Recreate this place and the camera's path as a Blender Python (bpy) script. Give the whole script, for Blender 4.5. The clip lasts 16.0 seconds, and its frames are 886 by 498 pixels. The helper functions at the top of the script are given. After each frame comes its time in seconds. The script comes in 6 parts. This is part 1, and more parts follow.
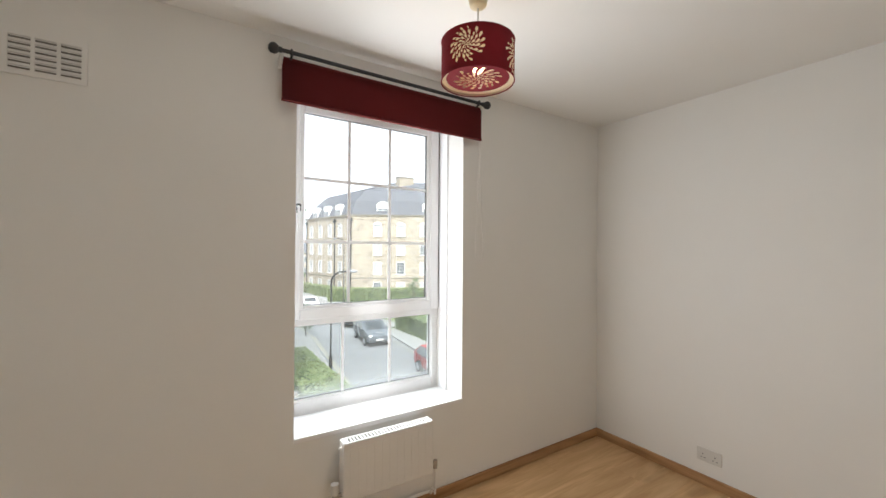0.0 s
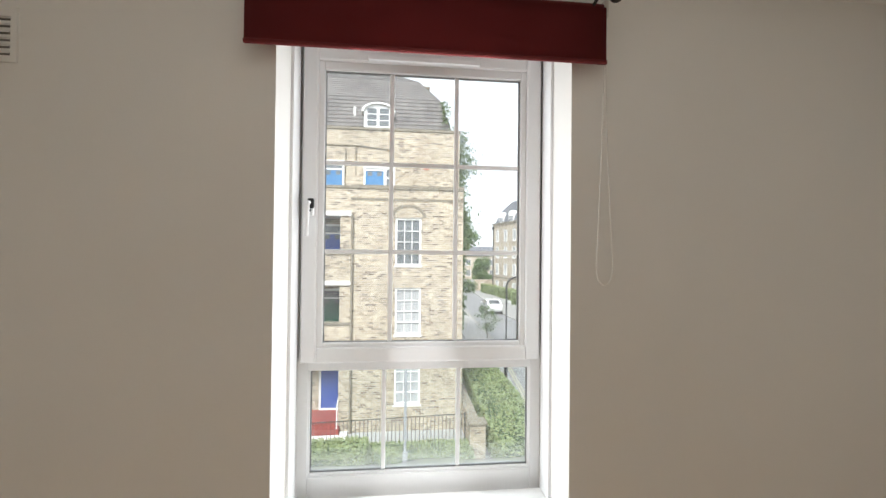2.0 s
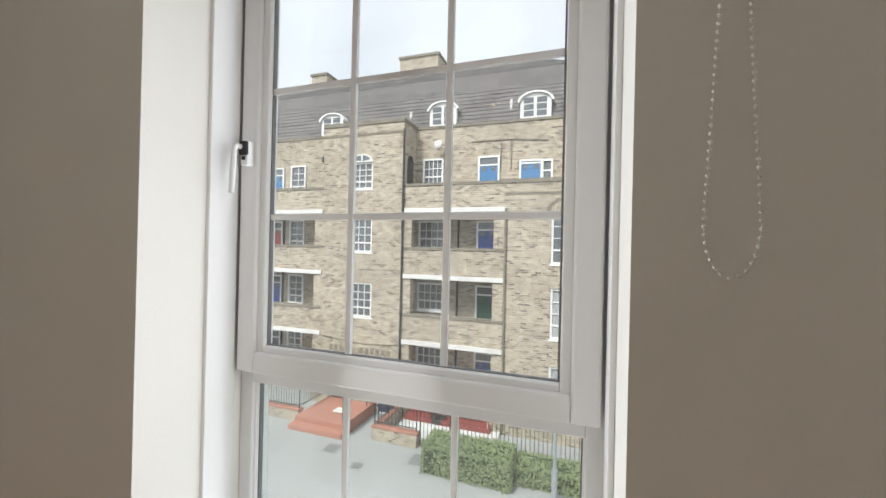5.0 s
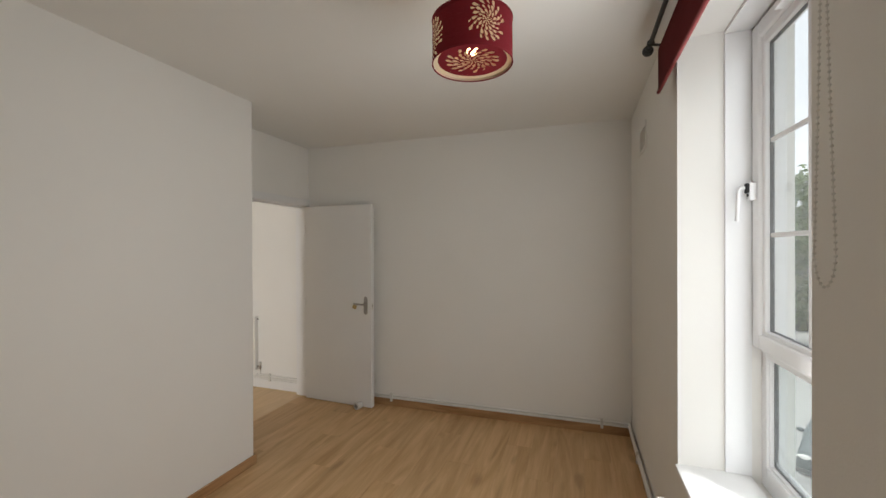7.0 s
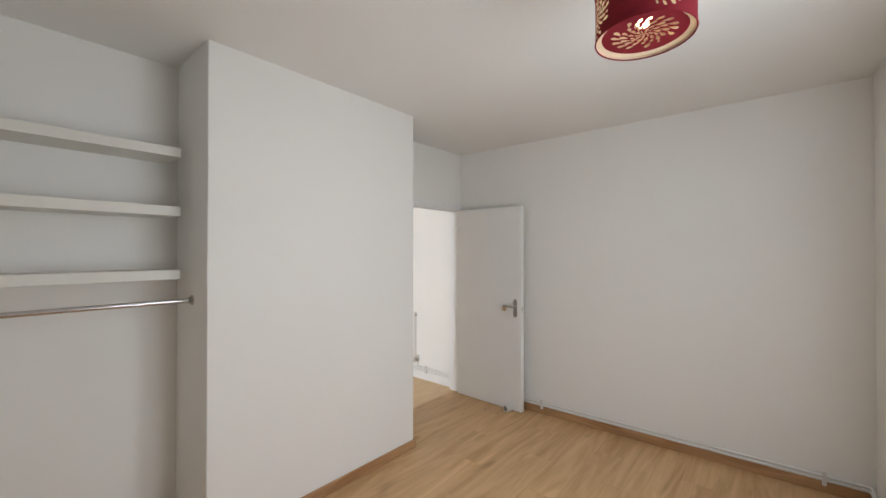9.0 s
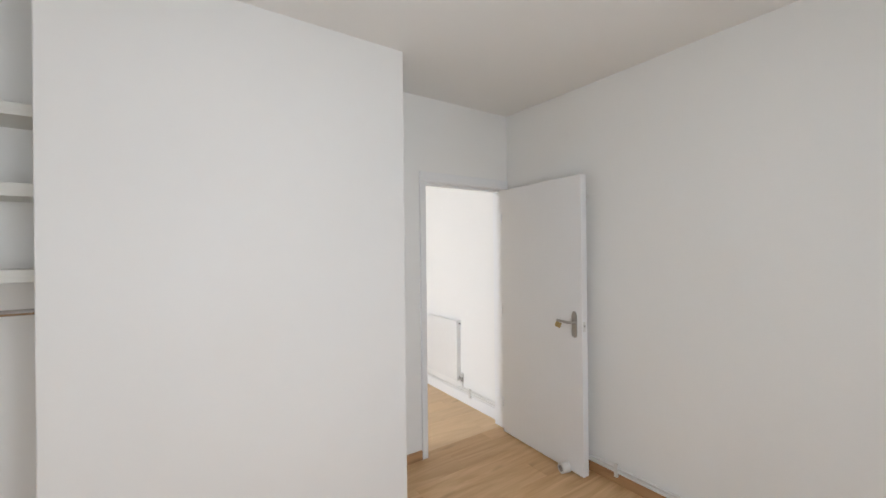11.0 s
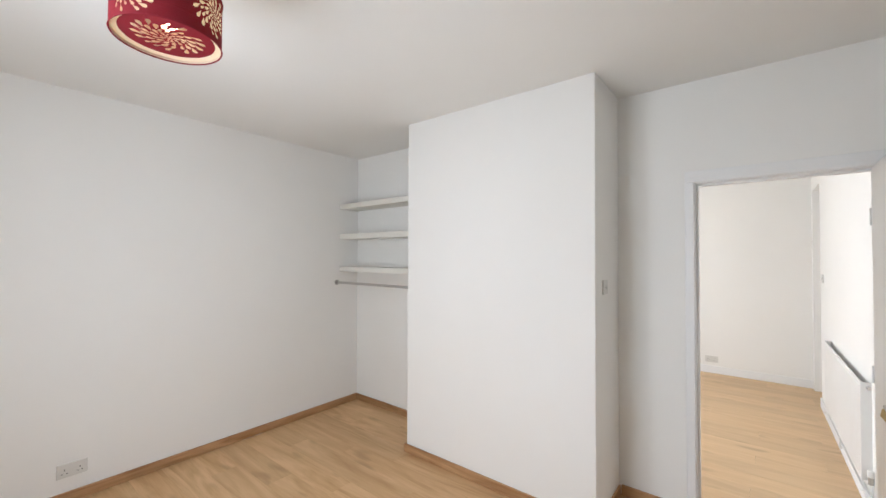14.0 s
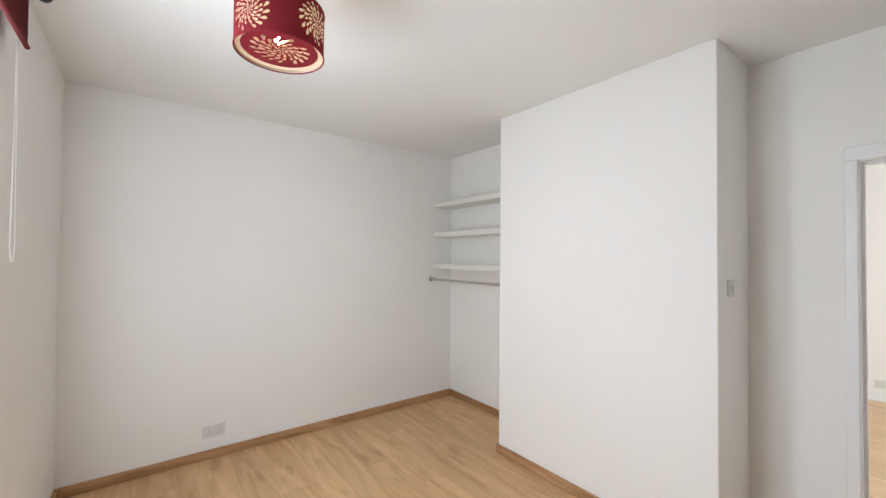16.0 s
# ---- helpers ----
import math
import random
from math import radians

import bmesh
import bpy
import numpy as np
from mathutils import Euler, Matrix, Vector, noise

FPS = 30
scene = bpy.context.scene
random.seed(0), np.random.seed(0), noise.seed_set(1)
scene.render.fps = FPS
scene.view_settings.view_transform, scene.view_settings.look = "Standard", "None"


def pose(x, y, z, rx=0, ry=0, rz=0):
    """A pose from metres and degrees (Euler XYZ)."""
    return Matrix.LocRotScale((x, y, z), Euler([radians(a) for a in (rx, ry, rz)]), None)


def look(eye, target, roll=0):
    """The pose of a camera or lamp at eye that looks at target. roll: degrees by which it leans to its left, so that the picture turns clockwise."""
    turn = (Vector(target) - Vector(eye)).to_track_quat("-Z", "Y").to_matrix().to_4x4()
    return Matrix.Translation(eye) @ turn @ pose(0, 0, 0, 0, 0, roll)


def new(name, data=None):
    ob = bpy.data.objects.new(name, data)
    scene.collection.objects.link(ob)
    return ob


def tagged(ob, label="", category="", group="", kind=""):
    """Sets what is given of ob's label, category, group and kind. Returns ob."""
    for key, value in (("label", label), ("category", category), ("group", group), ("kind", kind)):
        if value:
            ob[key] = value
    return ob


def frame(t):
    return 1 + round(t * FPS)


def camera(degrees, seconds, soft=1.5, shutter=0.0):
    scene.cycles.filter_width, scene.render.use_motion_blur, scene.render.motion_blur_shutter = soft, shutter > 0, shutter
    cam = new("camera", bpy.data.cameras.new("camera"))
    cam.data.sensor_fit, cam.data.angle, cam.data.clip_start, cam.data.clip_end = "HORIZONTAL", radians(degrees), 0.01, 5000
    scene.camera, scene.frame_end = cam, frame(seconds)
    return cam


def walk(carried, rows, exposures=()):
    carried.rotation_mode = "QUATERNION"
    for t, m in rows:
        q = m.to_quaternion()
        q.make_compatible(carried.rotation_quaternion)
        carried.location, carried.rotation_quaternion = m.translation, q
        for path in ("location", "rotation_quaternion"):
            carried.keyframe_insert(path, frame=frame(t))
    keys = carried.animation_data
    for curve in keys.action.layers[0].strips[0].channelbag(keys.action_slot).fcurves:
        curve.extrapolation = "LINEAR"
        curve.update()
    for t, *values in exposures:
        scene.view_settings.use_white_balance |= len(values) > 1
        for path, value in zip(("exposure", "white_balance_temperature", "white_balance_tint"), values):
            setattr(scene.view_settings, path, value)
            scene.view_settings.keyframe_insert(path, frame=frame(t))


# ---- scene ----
cam = camera(97.5, 16.0)

PATH = [
    (0, (1.087, -2.03, 1.547), (2.174, -0.352, 1.559), 0.4),
    (0.5, (1.419, -1.789, 1.587), (2.277, 0.018, 1.594), 0.3),
    (1, (1.728, -1.587, 1.59), (2.301, 0.329, 1.603), 0.5),
    (1.5, (1.878, -1.401, 1.588), (2.222, 0.569, 1.609), 0.6),
    (2, (1.972, -1.335, 1.598), (2.169, 0.655, 1.619), 0.6),
    (2.5, (2.021, -1.315, 1.603), (2.111, 0.683, 1.622), 0.7),
    (3, (2.04, -1.304, 1.602), (2.063, 0.696, 1.626), 0.7),
    (5.3, (2.686, -0.541, 1.5), (1.776, 1.241, 1.503), 0.9),
    (5.5, (2.826, -0.531, 1.494), (1.712, 1.13, 1.52), 0.7),
    (6, (3.132, -0.477, 1.551), (1.409, 0.54, 1.561), 0.1),
    (6.3, (3.3, -0.436, 1.554), (1.346, -0.01, 1.554), 0.0),
    (6.5, (3.388, -0.402, 1.553), (1.389, -0.369, 1.56), -0.0),
    (7, (3.497, -0.388, 1.554), (1.606, -1.043, 1.549), -0.2),
    (7.5, (3.515, -0.384, 1.53), (1.823, -1.45, 1.545), -0.2),
    (8, (3.508, -0.368, 1.537), (1.936, -1.605, 1.55), -0.2),
    (8.5, (3.525, -0.392, 1.539), (1.987, -1.671, 1.554), -0.1),
    (11, (2.332, -0.682, 1.504), (1.216, -2.342, 1.505), -0.6),
    (11.5, (1.783, -0.719, 1.503), (0.981, -2.551, 1.509), -0.9),
    (12, (1.218, -0.683, 1.504), (0.723, -2.621, 1.519), -0.5),
    (12.5, (0.835, -0.667, 1.529), (0.65, -2.658, 1.549), -0.5),
    (13, (0.607, -0.516, 1.587), (0.813, -2.505, 1.603), -0.2),
    (13.5, (0.579, -0.369, 1.58), (1.396, -2.194, 1.601), -0.1),
    (14, (0.598, -0.342, 1.555), (1.844, -1.906, 1.591), 0.2),
    (14.5, (0.591, -0.354, 1.548), (2.044, -1.729, 1.586), 0.4),
    (15, (0.605, -0.339, 1.543), (2.132, -1.631, 1.581), 0.4),
    (15.5, (0.606, -0.339, 1.534), (2.175, -1.579, 1.575), 0.5),
    (16, (0.609, -0.386, 1.521), (2.195, -1.605, 1.559), 0.5),
]
EXPOSURE = [(0, 1.12, 6200, 10), (1.2, 1.02, 6300, 10), (3, 0.65, 6300, 10), (5.3, 0.32, 6350, 10), (6, 0.35, 6350, 10), (7, 0.48, 6450, 10), (7.6, 0.72, 6400, 10), (8.5, 1.0, 6050, 10), (11, 1.33, 5750, 10), (11.6, 1.33, 5750, 10), (12.4, 1.5, 5750, 10), (13, 1.6, 5680, 10), (16, 1.63, 5720, 10)]
walk(cam, [(t, look(eye, target, roll)) for t, eye, target, roll in PATH], EXPOSURE)

# ---- sky, sun and window light ----
world = bpy.data.worlds.new("overcast_sky")
scene.world = world
world.use_nodes = True
wn, wl = world.node_tree.nodes, world.node_tree.links
sky = wn.new("ShaderNodeTexSky")
sky.sky_type, sky.sun_disc = "NISHITA", False
sky.sun_elevation, sky.sun_rotation = radians(48), radians(200)
sky.dust_density = 3.0
wco = wn.new("ShaderNodeTexCoord")
cloud = wn.new("ShaderNodeTexNoise")
cloud.inputs["Scale"].default_value, cloud.inputs["Detail"].default_value = 2.2, 6
cramp = wn.new("ShaderNodeMapRange")
cramp.inputs["From Min"].default_value, cramp.inputs["From Max"].default_value = 0.32, 0.62
cramp.inputs["To Min"].default_value, cramp.inputs["To Max"].default_value = 0.74, 0.98
wmix = wn.new("ShaderNodeMix")
wmix.data_type = "RGBA"
wmix.inputs["B"].default_value = (8.6, 8.9, 9.3, 1)
wl.new(wco.outputs["Generated"], cloud.inputs["Vector"])
wl.new(cloud.outputs["Fac"], cramp.inputs["Value"])
wl.new(cramp.outputs["Result"], wmix.inputs["Factor"])
wl.new(sky.outputs["Color"], wmix.inputs["A"])
wl.new(wmix.outputs["Result"], wn["Background"].inputs["Color"])
wn["Background"].inputs["Strength"].default_value = 0.105

sun_data = bpy.data.lights.new("sun", "SUN")
sun_data.energy, sun_data.angle, sun_data.color = 3.7, radians(18), (1.0, 0.97, 0.92)
sun = new("sun", sun_data)
sun.matrix_basis = look((-15, -30, 48), (0, 10, 0))

# daylight that fills the unseen window of the hall
hall_day = bpy.data.lights.new("hall_daylight", "AREA")
hall_day.shape, hall_day.size, hall_day.size_y, hall_day.energy = "RECTANGLE", 0.6, 2.2, 27
hall_day.color = (1.0, 0.995, 0.985)
new("hall_daylight", hall_day).matrix_basis = look((4.16, -3.6, 1.5), (0.9, -5.9, 0.9))

# the sky's light gathered in the window's opening: straight in, slanting to either side, and close to the glass
def daylight(name, width, height, energy, color, eye, target):
    data = bpy.data.lights.new(name, "AREA")
    data.shape, data.size, data.size_y, data.energy, data.color = "RECTANGLE", width, height, energy, color
    new(name, data).matrix_basis = look(eye, target)


daylight("window_daylight", 0.96, 1.60, 2.4, (0.985, 0.975, 0.96), (2.053, 0.012, 1.45), (2.053, -2.0, 1.45))
for side in (-1, 1):
    daylight("window_daylight", 0.26, 1.60, 3.75, (0.985, 0.975, 0.96), (2.053 - side * 0.30, 0.10, 1.45), (2.053 + side * 1.25, -1.5, 1.15))
daylight("pane_daylight", 0.96, 1.75, 3.0, (0.93, 0.97, 1.0), (2.053, 0.285, 1.5), (2.053, -2.0, 1.5))


# ---- building helpers ----
def world_of(ob):
    m = ob.matrix_basis.copy()
    return world_of(ob.parent) @ ob.matrix_parent_inverse @ m if ob.parent else m


def thing(name, loc, label="", category="", group="", kind=""):
    ob = new(name)
    ob.empty_display_size = 0.1
    ob.matrix_basis = Matrix.Translation(loc)
    return tagged(ob, label, category, group, kind)


def place(name, data, m, parent=None, label=""):
    ob = new(name, data)
    if parent is not None:
        ob.parent = parent
        ob.matrix_parent_inverse = world_of(parent).inverted()
    ob.matrix_basis = m
    return tagged(ob, label)


def mesh_of(name, bm, material, smooth=False, recalc=True):
    if recalc:
        bmesh.ops.recalc_face_normals(bm, faces=bm.faces)
    me = bpy.data.meshes.new(name)
    bm.to_mesh(me)
    bm.free()
    for m in (material if isinstance(material, (list, tuple)) else [material]):
        me.materials.append(m)
    if smooth:
        me.polygons.foreach_set("use_smooth", [True] * len(me.polygons))
        me.set_sharp_from_angle(angle=radians(38))
    return me


def part(name, bm, material, parent=None, label="", smooth=False):
    return place(name, mesh_of(name, bm, material, smooth), Matrix(), parent, label)


def box(bm, x0, y0, z0, x1, y1, z1, bevel=0.0, seg=2, mi=0):
    vs = [bm.verts.new((x, y, z)) for x in (x0, x1) for y in (y0, y1) for z in (z0, z1)]
    quads = ((0, 1, 3, 2), (4, 6, 7, 5), (0, 4, 5, 1), (2, 3, 7, 6), (0, 2, 6, 4), (1, 5, 7, 3))
    fs = [bm.faces.new([vs[i] for i in q]) for q in quads]
    for f in fs:
        f.material_index = mi
    if bevel:
        es = list({e for f in fs for e in f.edges})
        bmesh.ops.bevel(bm, geom=es, offset=bevel, segments=seg, affect="EDGES", profile=0.5)
    return bm


def nb(*args, **kw):
    return box(bmesh.new(), *args, **kw)


def cyl(bm, p0, p1, r, seg=16, r2=None, mi=0):
    p0, p1 = Vector(p0), Vector(p1)
    d = p1 - p0
    m = Matrix.Translation((p0 + p1) / 2) @ d.to_track_quat("Z", "Y").to_matrix().to_4x4()
    res = bmesh.ops.create_cone(bm, cap_ends=True, segments=seg, radius1=r, radius2=r if r2 is None else r2, depth=d.length, matrix=m)
    for f in {f for v in res["verts"] for f in v.link_faces}:
        f.material_index = mi
    return bm


def ball(bm, p, r, seg=14, scale=(1, 1, 1)):
    bmesh.ops.create_uvsphere(bm, u_segments=seg, v_segments=max(6, seg * 2 // 3), radius=r, matrix=Matrix.LocRotScale(p, None, scale))
    return bm


def tube(bm, pts, r, seg=10):
    """A round bar along a line of points."""
    pts = [Vector(p) for p in pts]
    rings = []
    for i, p in enumerate(pts):
        d = (pts[min(i + 1, len(pts) - 1)] - pts[max(i - 1, 0)]).normalized()
        q = d.to_track_quat("Z", "Y").to_matrix()
        rings.append([bm.verts.new(p + q @ Vector((r * math.cos(a), r * math.sin(a), 0))) for a in [2 * math.pi * k / seg for k in range(seg)]])
    for a, b in zip(rings, rings[1:]):
        for k in range(seg):
            bm.faces.new((a[k], a[(k + 1) % seg], b[(k + 1) % seg], b[k]))
    bm.faces.new(rings[0][::-1])
    bm.faces.new(rings[-1])
    return bm


def bend(pts, r=0.03, n=4):
    """Rounds the inner corners of a line of points."""
    pts = [Vector(p) for p in pts]
    out = [pts[0]]
    for a, b, c in zip(pts, pts[1:], pts[2:]):
        u, v = (a - b).normalized() * r, (c - b).normalized() * r
        for k in range(n + 1):
            s = k / n
            out.append(b + u * (1 - s) ** 2 + v * s ** 2)
    return out + [pts[-1]]


def prism(bm, pts, axis, a, b, bevel=0.0, mi=0):
    """A polygon of (u, v) pushed along an axis from a to b."""
    def at(u, v, w):
        return {"x": (w, u, v), "y": (u, w, v), "z": (u, v, w)}[axis]
    lo = [bm.verts.new(at(u, v, a)) for u, v in pts]
    hi = [bm.verts.new(at(u, v, b)) for u, v in pts]
    fs = [bm.faces.new(lo), bm.faces.new(hi[::-1])]
    n = len(pts)
    for k in range(n):
        fs.append(bm.faces.new((lo[k], hi[k], hi[(k + 1) % n], lo[(k + 1) % n])))
    for f in fs:
        f.material_index = mi
    if bevel:
        es = list({e for f in fs[:2] for e in f.edges})
        bmesh.ops.bevel(bm, geom=es, offset=bevel, segments=2, affect="EDGES", profile=0.5)
    return bm


def holed(bm, axis, u0, u1, z0, z1, a, b, holes):
    """A wall from u0 to u1 and z0 to z1, between the planes a and b of the axis, with rectangular holes (u0, u1, z0, z1)."""
    us = sorted({u0, u1, *[min(max(h[i], u0), u1) for h in holes for i in (0, 1)]})
    zs = sorted({z0, z1, *[min(max(h[i], z0), z1) for h in holes for i in (2, 3)]})
    for p, q in zip(us, us[1:]):
        start = None
        for r, s in list(zip(zs, zs[1:])) + [(None, None)]:
            solid = r is not None and not any(h[0] < (p + q) / 2 < h[1] and h[2] < (r + s) / 2 < h[3] for h in holes)
            if solid and start is None:
                start = r
            if not solid and start is not None:
                top = r if r is not None else z1
                if axis == "y":
                    box(bm, p, a, start, q, b, top)
                else:
                    box(bm, a, p, start, b, q, top)
                start = None
    bmesh.ops.remove_doubles(bm, verts=bm.verts, dist=0.0005)
    seen = {}
    for f in bm.faces:
        seen.setdefault(tuple(round(c, 3) for c in f.calc_center_median()), []).append(f)
    inner = [f for fs in seen.values() if len(fs) > 1 for f in fs]
    bmesh.ops.delete(bm, geom=inner, context="FACES")
    return bm


# ---- materials ----
def nodes_of(name):
    m = bpy.data.materials.new(name)
    m.use_nodes = True
    return m, m.node_tree.nodes, m.node_tree.links, m.node_tree.nodes["Principled BSDF"]


def mat(name, c1, c2=None, scale=3.0, fine=60.0, rough=0.6, rough2=None, bump=0.1, metal=0.0, stretch=(1, 1, 1), vary=0.0, spec=0.5, fine_amount=0.35):
    """A painted or solid surface with broad stains, fine grain and relief."""
    m, n, l, b = nodes_of(name)
    c2 = c2 or tuple(x * 0.88 for x in c1)
    co = n.new("ShaderNodeTexCoord")
    mp = n.new("ShaderNodeMapping")
    mp.inputs["Scale"].default_value = stretch
    l.new(co.outputs["Object"], mp.inputs["Vector"])
    big = n.new("ShaderNodeTexNoise")
    big.inputs["Scale"].default_value, big.inputs["Detail"].default_value = scale, 5
    small = n.new("ShaderNodeTexNoise")
    small.inputs["Scale"].default_value, small.inputs["Detail"].default_value = fine, 4
    for t in (big, small):
        l.new(mp.outputs["Vector"], t.inputs["Vector"])
    add = n.new("ShaderNodeMix")
    add.inputs["Factor"].default_value = fine_amount
    l.new(big.outputs["Fac"], add.inputs["A"])
    l.new(small.outputs["Fac"], add.inputs["B"])
    rng = n.new("ShaderNodeMapRange")
    rng.inputs["From Min"].default_value, rng.inputs["From Max"].default_value = 0.32, 0.68
    l.new(add.outputs["Result"], rng.inputs["Value"])
    mix = n.new("ShaderNodeMix")
    mix.data_type = "RGBA"
    mix.inputs["A"].default_value, mix.inputs["B"].default_value = (*c1, 1), (*c2, 1)
    l.new(rng.outputs["Result"], mix.inputs["Factor"])
    out = mix.outputs["Result"]
    if vary:
        info = n.new("ShaderNodeObjectInfo")
        hsv = n.new("ShaderNodeHueSaturation")
        vr = n.new("ShaderNodeMapRange")
        vr.inputs["To Min"].default_value, vr.inputs["To Max"].default_value = 1 - vary, 1 + vary
        l.new(info.outputs["Random"], vr.inputs["Value"])
        l.new(vr.outputs["Result"], hsv.inputs["Value"])
        l.new(out, hsv.inputs["Color"])
        out = hsv.outputs["Color"]
    l.new(out, b.inputs["Base Color"])
    rr = n.new("ShaderNodeMapRange")
    rr.inputs["To Min"].default_value, rr.inputs["To Max"].default_value = rough, rough2 if rough2 is not None else min(1, rough + 0.12)
    l.new(big.outputs["Fac"], rr.inputs["Value"])
    l.new(rr.outputs["Result"], b.inputs["Roughness"])
    b.inputs["Metallic"].default_value = metal
    b.inputs["Specular IOR Level"].default_value = spec
    if bump:
        bp = n.new("ShaderNodeBump")
        bp.inputs["Strength"].default_value, bp.inputs["Distance"].default_value = bump, 0.004
        l.new(small.outputs["Fac"], bp.inputs["Height"])
        l.new(bp.outputs["Normal"], b.inputs["Normal"])
    return m


def wood(name, dark, light, along="x", rough=0.35, figure=1.0, vary=0.08):
    """Laminate with long grain, cathedral figure and small knots."""
    m, n, l, b = nodes_of(name)
    co = n.new("ShaderNodeTexCoord")
    info = n.new("ShaderNodeObjectInfo")
    off = n.new("ShaderNodeVectorMath")
    off.operation = "MULTIPLY_ADD"
    off.inputs[1].default_value = (37.0, 19.0, 11.0)
    l.new(info.outputs["Random"], off.inputs[0])
    l.new(co.outputs["Object"], off.inputs[2])
    mp = n.new("ShaderNodeMapping")
    mp.inputs["Scale"].default_value = {"x": (1.1, 9, 9), "y": (9, 1.1, 9), "z": (9, 9, 1.1)}[along]
    l.new(off.outputs["Vector"], mp.inputs["Vector"])
    broad = n.new("ShaderNodeTexNoise")
    broad.inputs["Scale"].default_value, broad.inputs["Detail"].default_value, broad.inputs["Distortion"].default_value = 1.0, 4, 1.6
    l.new(mp.outputs["Vector"], broad.inputs["Vector"])
    mp2 = n.new("ShaderNodeMapping")
    mp2.inputs["Scale"].default_value = {"x": (5, 110, 110), "y": (110, 5, 110), "z": (110, 110, 5)}[along]
    l.new(off.outputs["Vector"], mp2.inputs["Vector"])
    fine = n.new("ShaderNodeTexNoise")
    fine.inputs["Scale"].default_value, fine.inputs["Detail"].default_value = 1.0, 3
    l.new(mp2.outputs["Vector"], fine.inputs["Vector"])
    knot = n.new("ShaderNodeTexNoise")
    knot.inputs["Scale"].default_value, knot.inputs["Detail"].default_value = 1.7, 1
    mp3 = n.new("ShaderNodeMapping")
    mp3.inputs["Scale"].default_value = {"x": (1.6, 5, 5), "y": (5, 1.6, 5), "z": (5, 5, 1.6)}[along]
    l.new(off.outputs["Vector"], mp3.inputs["Vector"])
    l.new(mp3.outputs["Vector"], knot.inputs["Vector"])
    kr = n.new("ShaderNodeMapRange")
    kr.inputs["From Min"].default_value, kr.inputs["From Max"].default_value = 0.66, 0.76
    kr.inputs["To Max"].default_value = 0.4
    l.new(knot.outputs["Fac"], kr.inputs["Value"])
    rng = n.new("ShaderNodeMapRange")
    rng.inputs["From Min"].default_value, rng.inputs["From Max"].default_value = 0.5 - 0.22 / figure, 0.5 + 0.22 / figure
    mixf = n.new("ShaderNodeMix")
    mixf.inputs["Factor"].default_value = 0.22
    l.new(broad.outputs["Fac"], mixf.inputs["A"])
    l.new(fine.outputs["Fac"], mixf.inputs["B"])
    l.new(mixf.outputs["Result"], rng.inputs["Value"])
    mix = n.new("ShaderNodeMix")
    mix.data_type = "RGBA"
    mix.inputs["A"].default_value, mix.inputs["B"].default_value = (*dark, 1), (*light, 1)
    l.new(rng.outputs["Result"], mix.inputs["Factor"])
    mk = n.new("ShaderNodeMix")
    mk.data_type = "RGBA"
    mk.inputs["B"].default_value = (*[c * 0.55 for c in dark], 1)
    l.new(kr.outputs["Result"], mk.inputs["Factor"])
    l.new(mix.outputs["Result"], mk.inputs["A"])
    hsv = n.new("ShaderNodeHueSaturation")
    vr = n.new("ShaderNodeMapRange")
    vr.inputs["To Min"].default_value, vr.inputs["To Max"].default_value = 1 - vary, 1 + vary
    l.new(info.outputs["Random"], vr.inputs["Value"])
    l.new(vr.outputs["Result"], hsv.inputs["Value"])
    l.new(mk.outputs["Result"], hsv.inputs["Color"])
    l.new(hsv.outputs["Color"], b.inputs["Base Color"])
    rr = n.new("ShaderNodeMapRange")
    rr.inputs["To Min"].default_value, rr.inputs["To Max"].default_value = rough, rough + 0.18
    l.new(broad.outputs["Fac"], rr.inputs["Value"])
    l.new(rr.outputs["Result"], b.inputs["Roughness"])
    bp = n.new("ShaderNodeBump")
    bp.inputs["Strength"].default_value, bp.inputs["Distance"].default_value = 0.12, 0.002
    l.new(fine.outputs["Fac"], bp.inputs["Height"])
    l.new(bp.outputs["Normal"], b.inputs["Normal"])
    return m


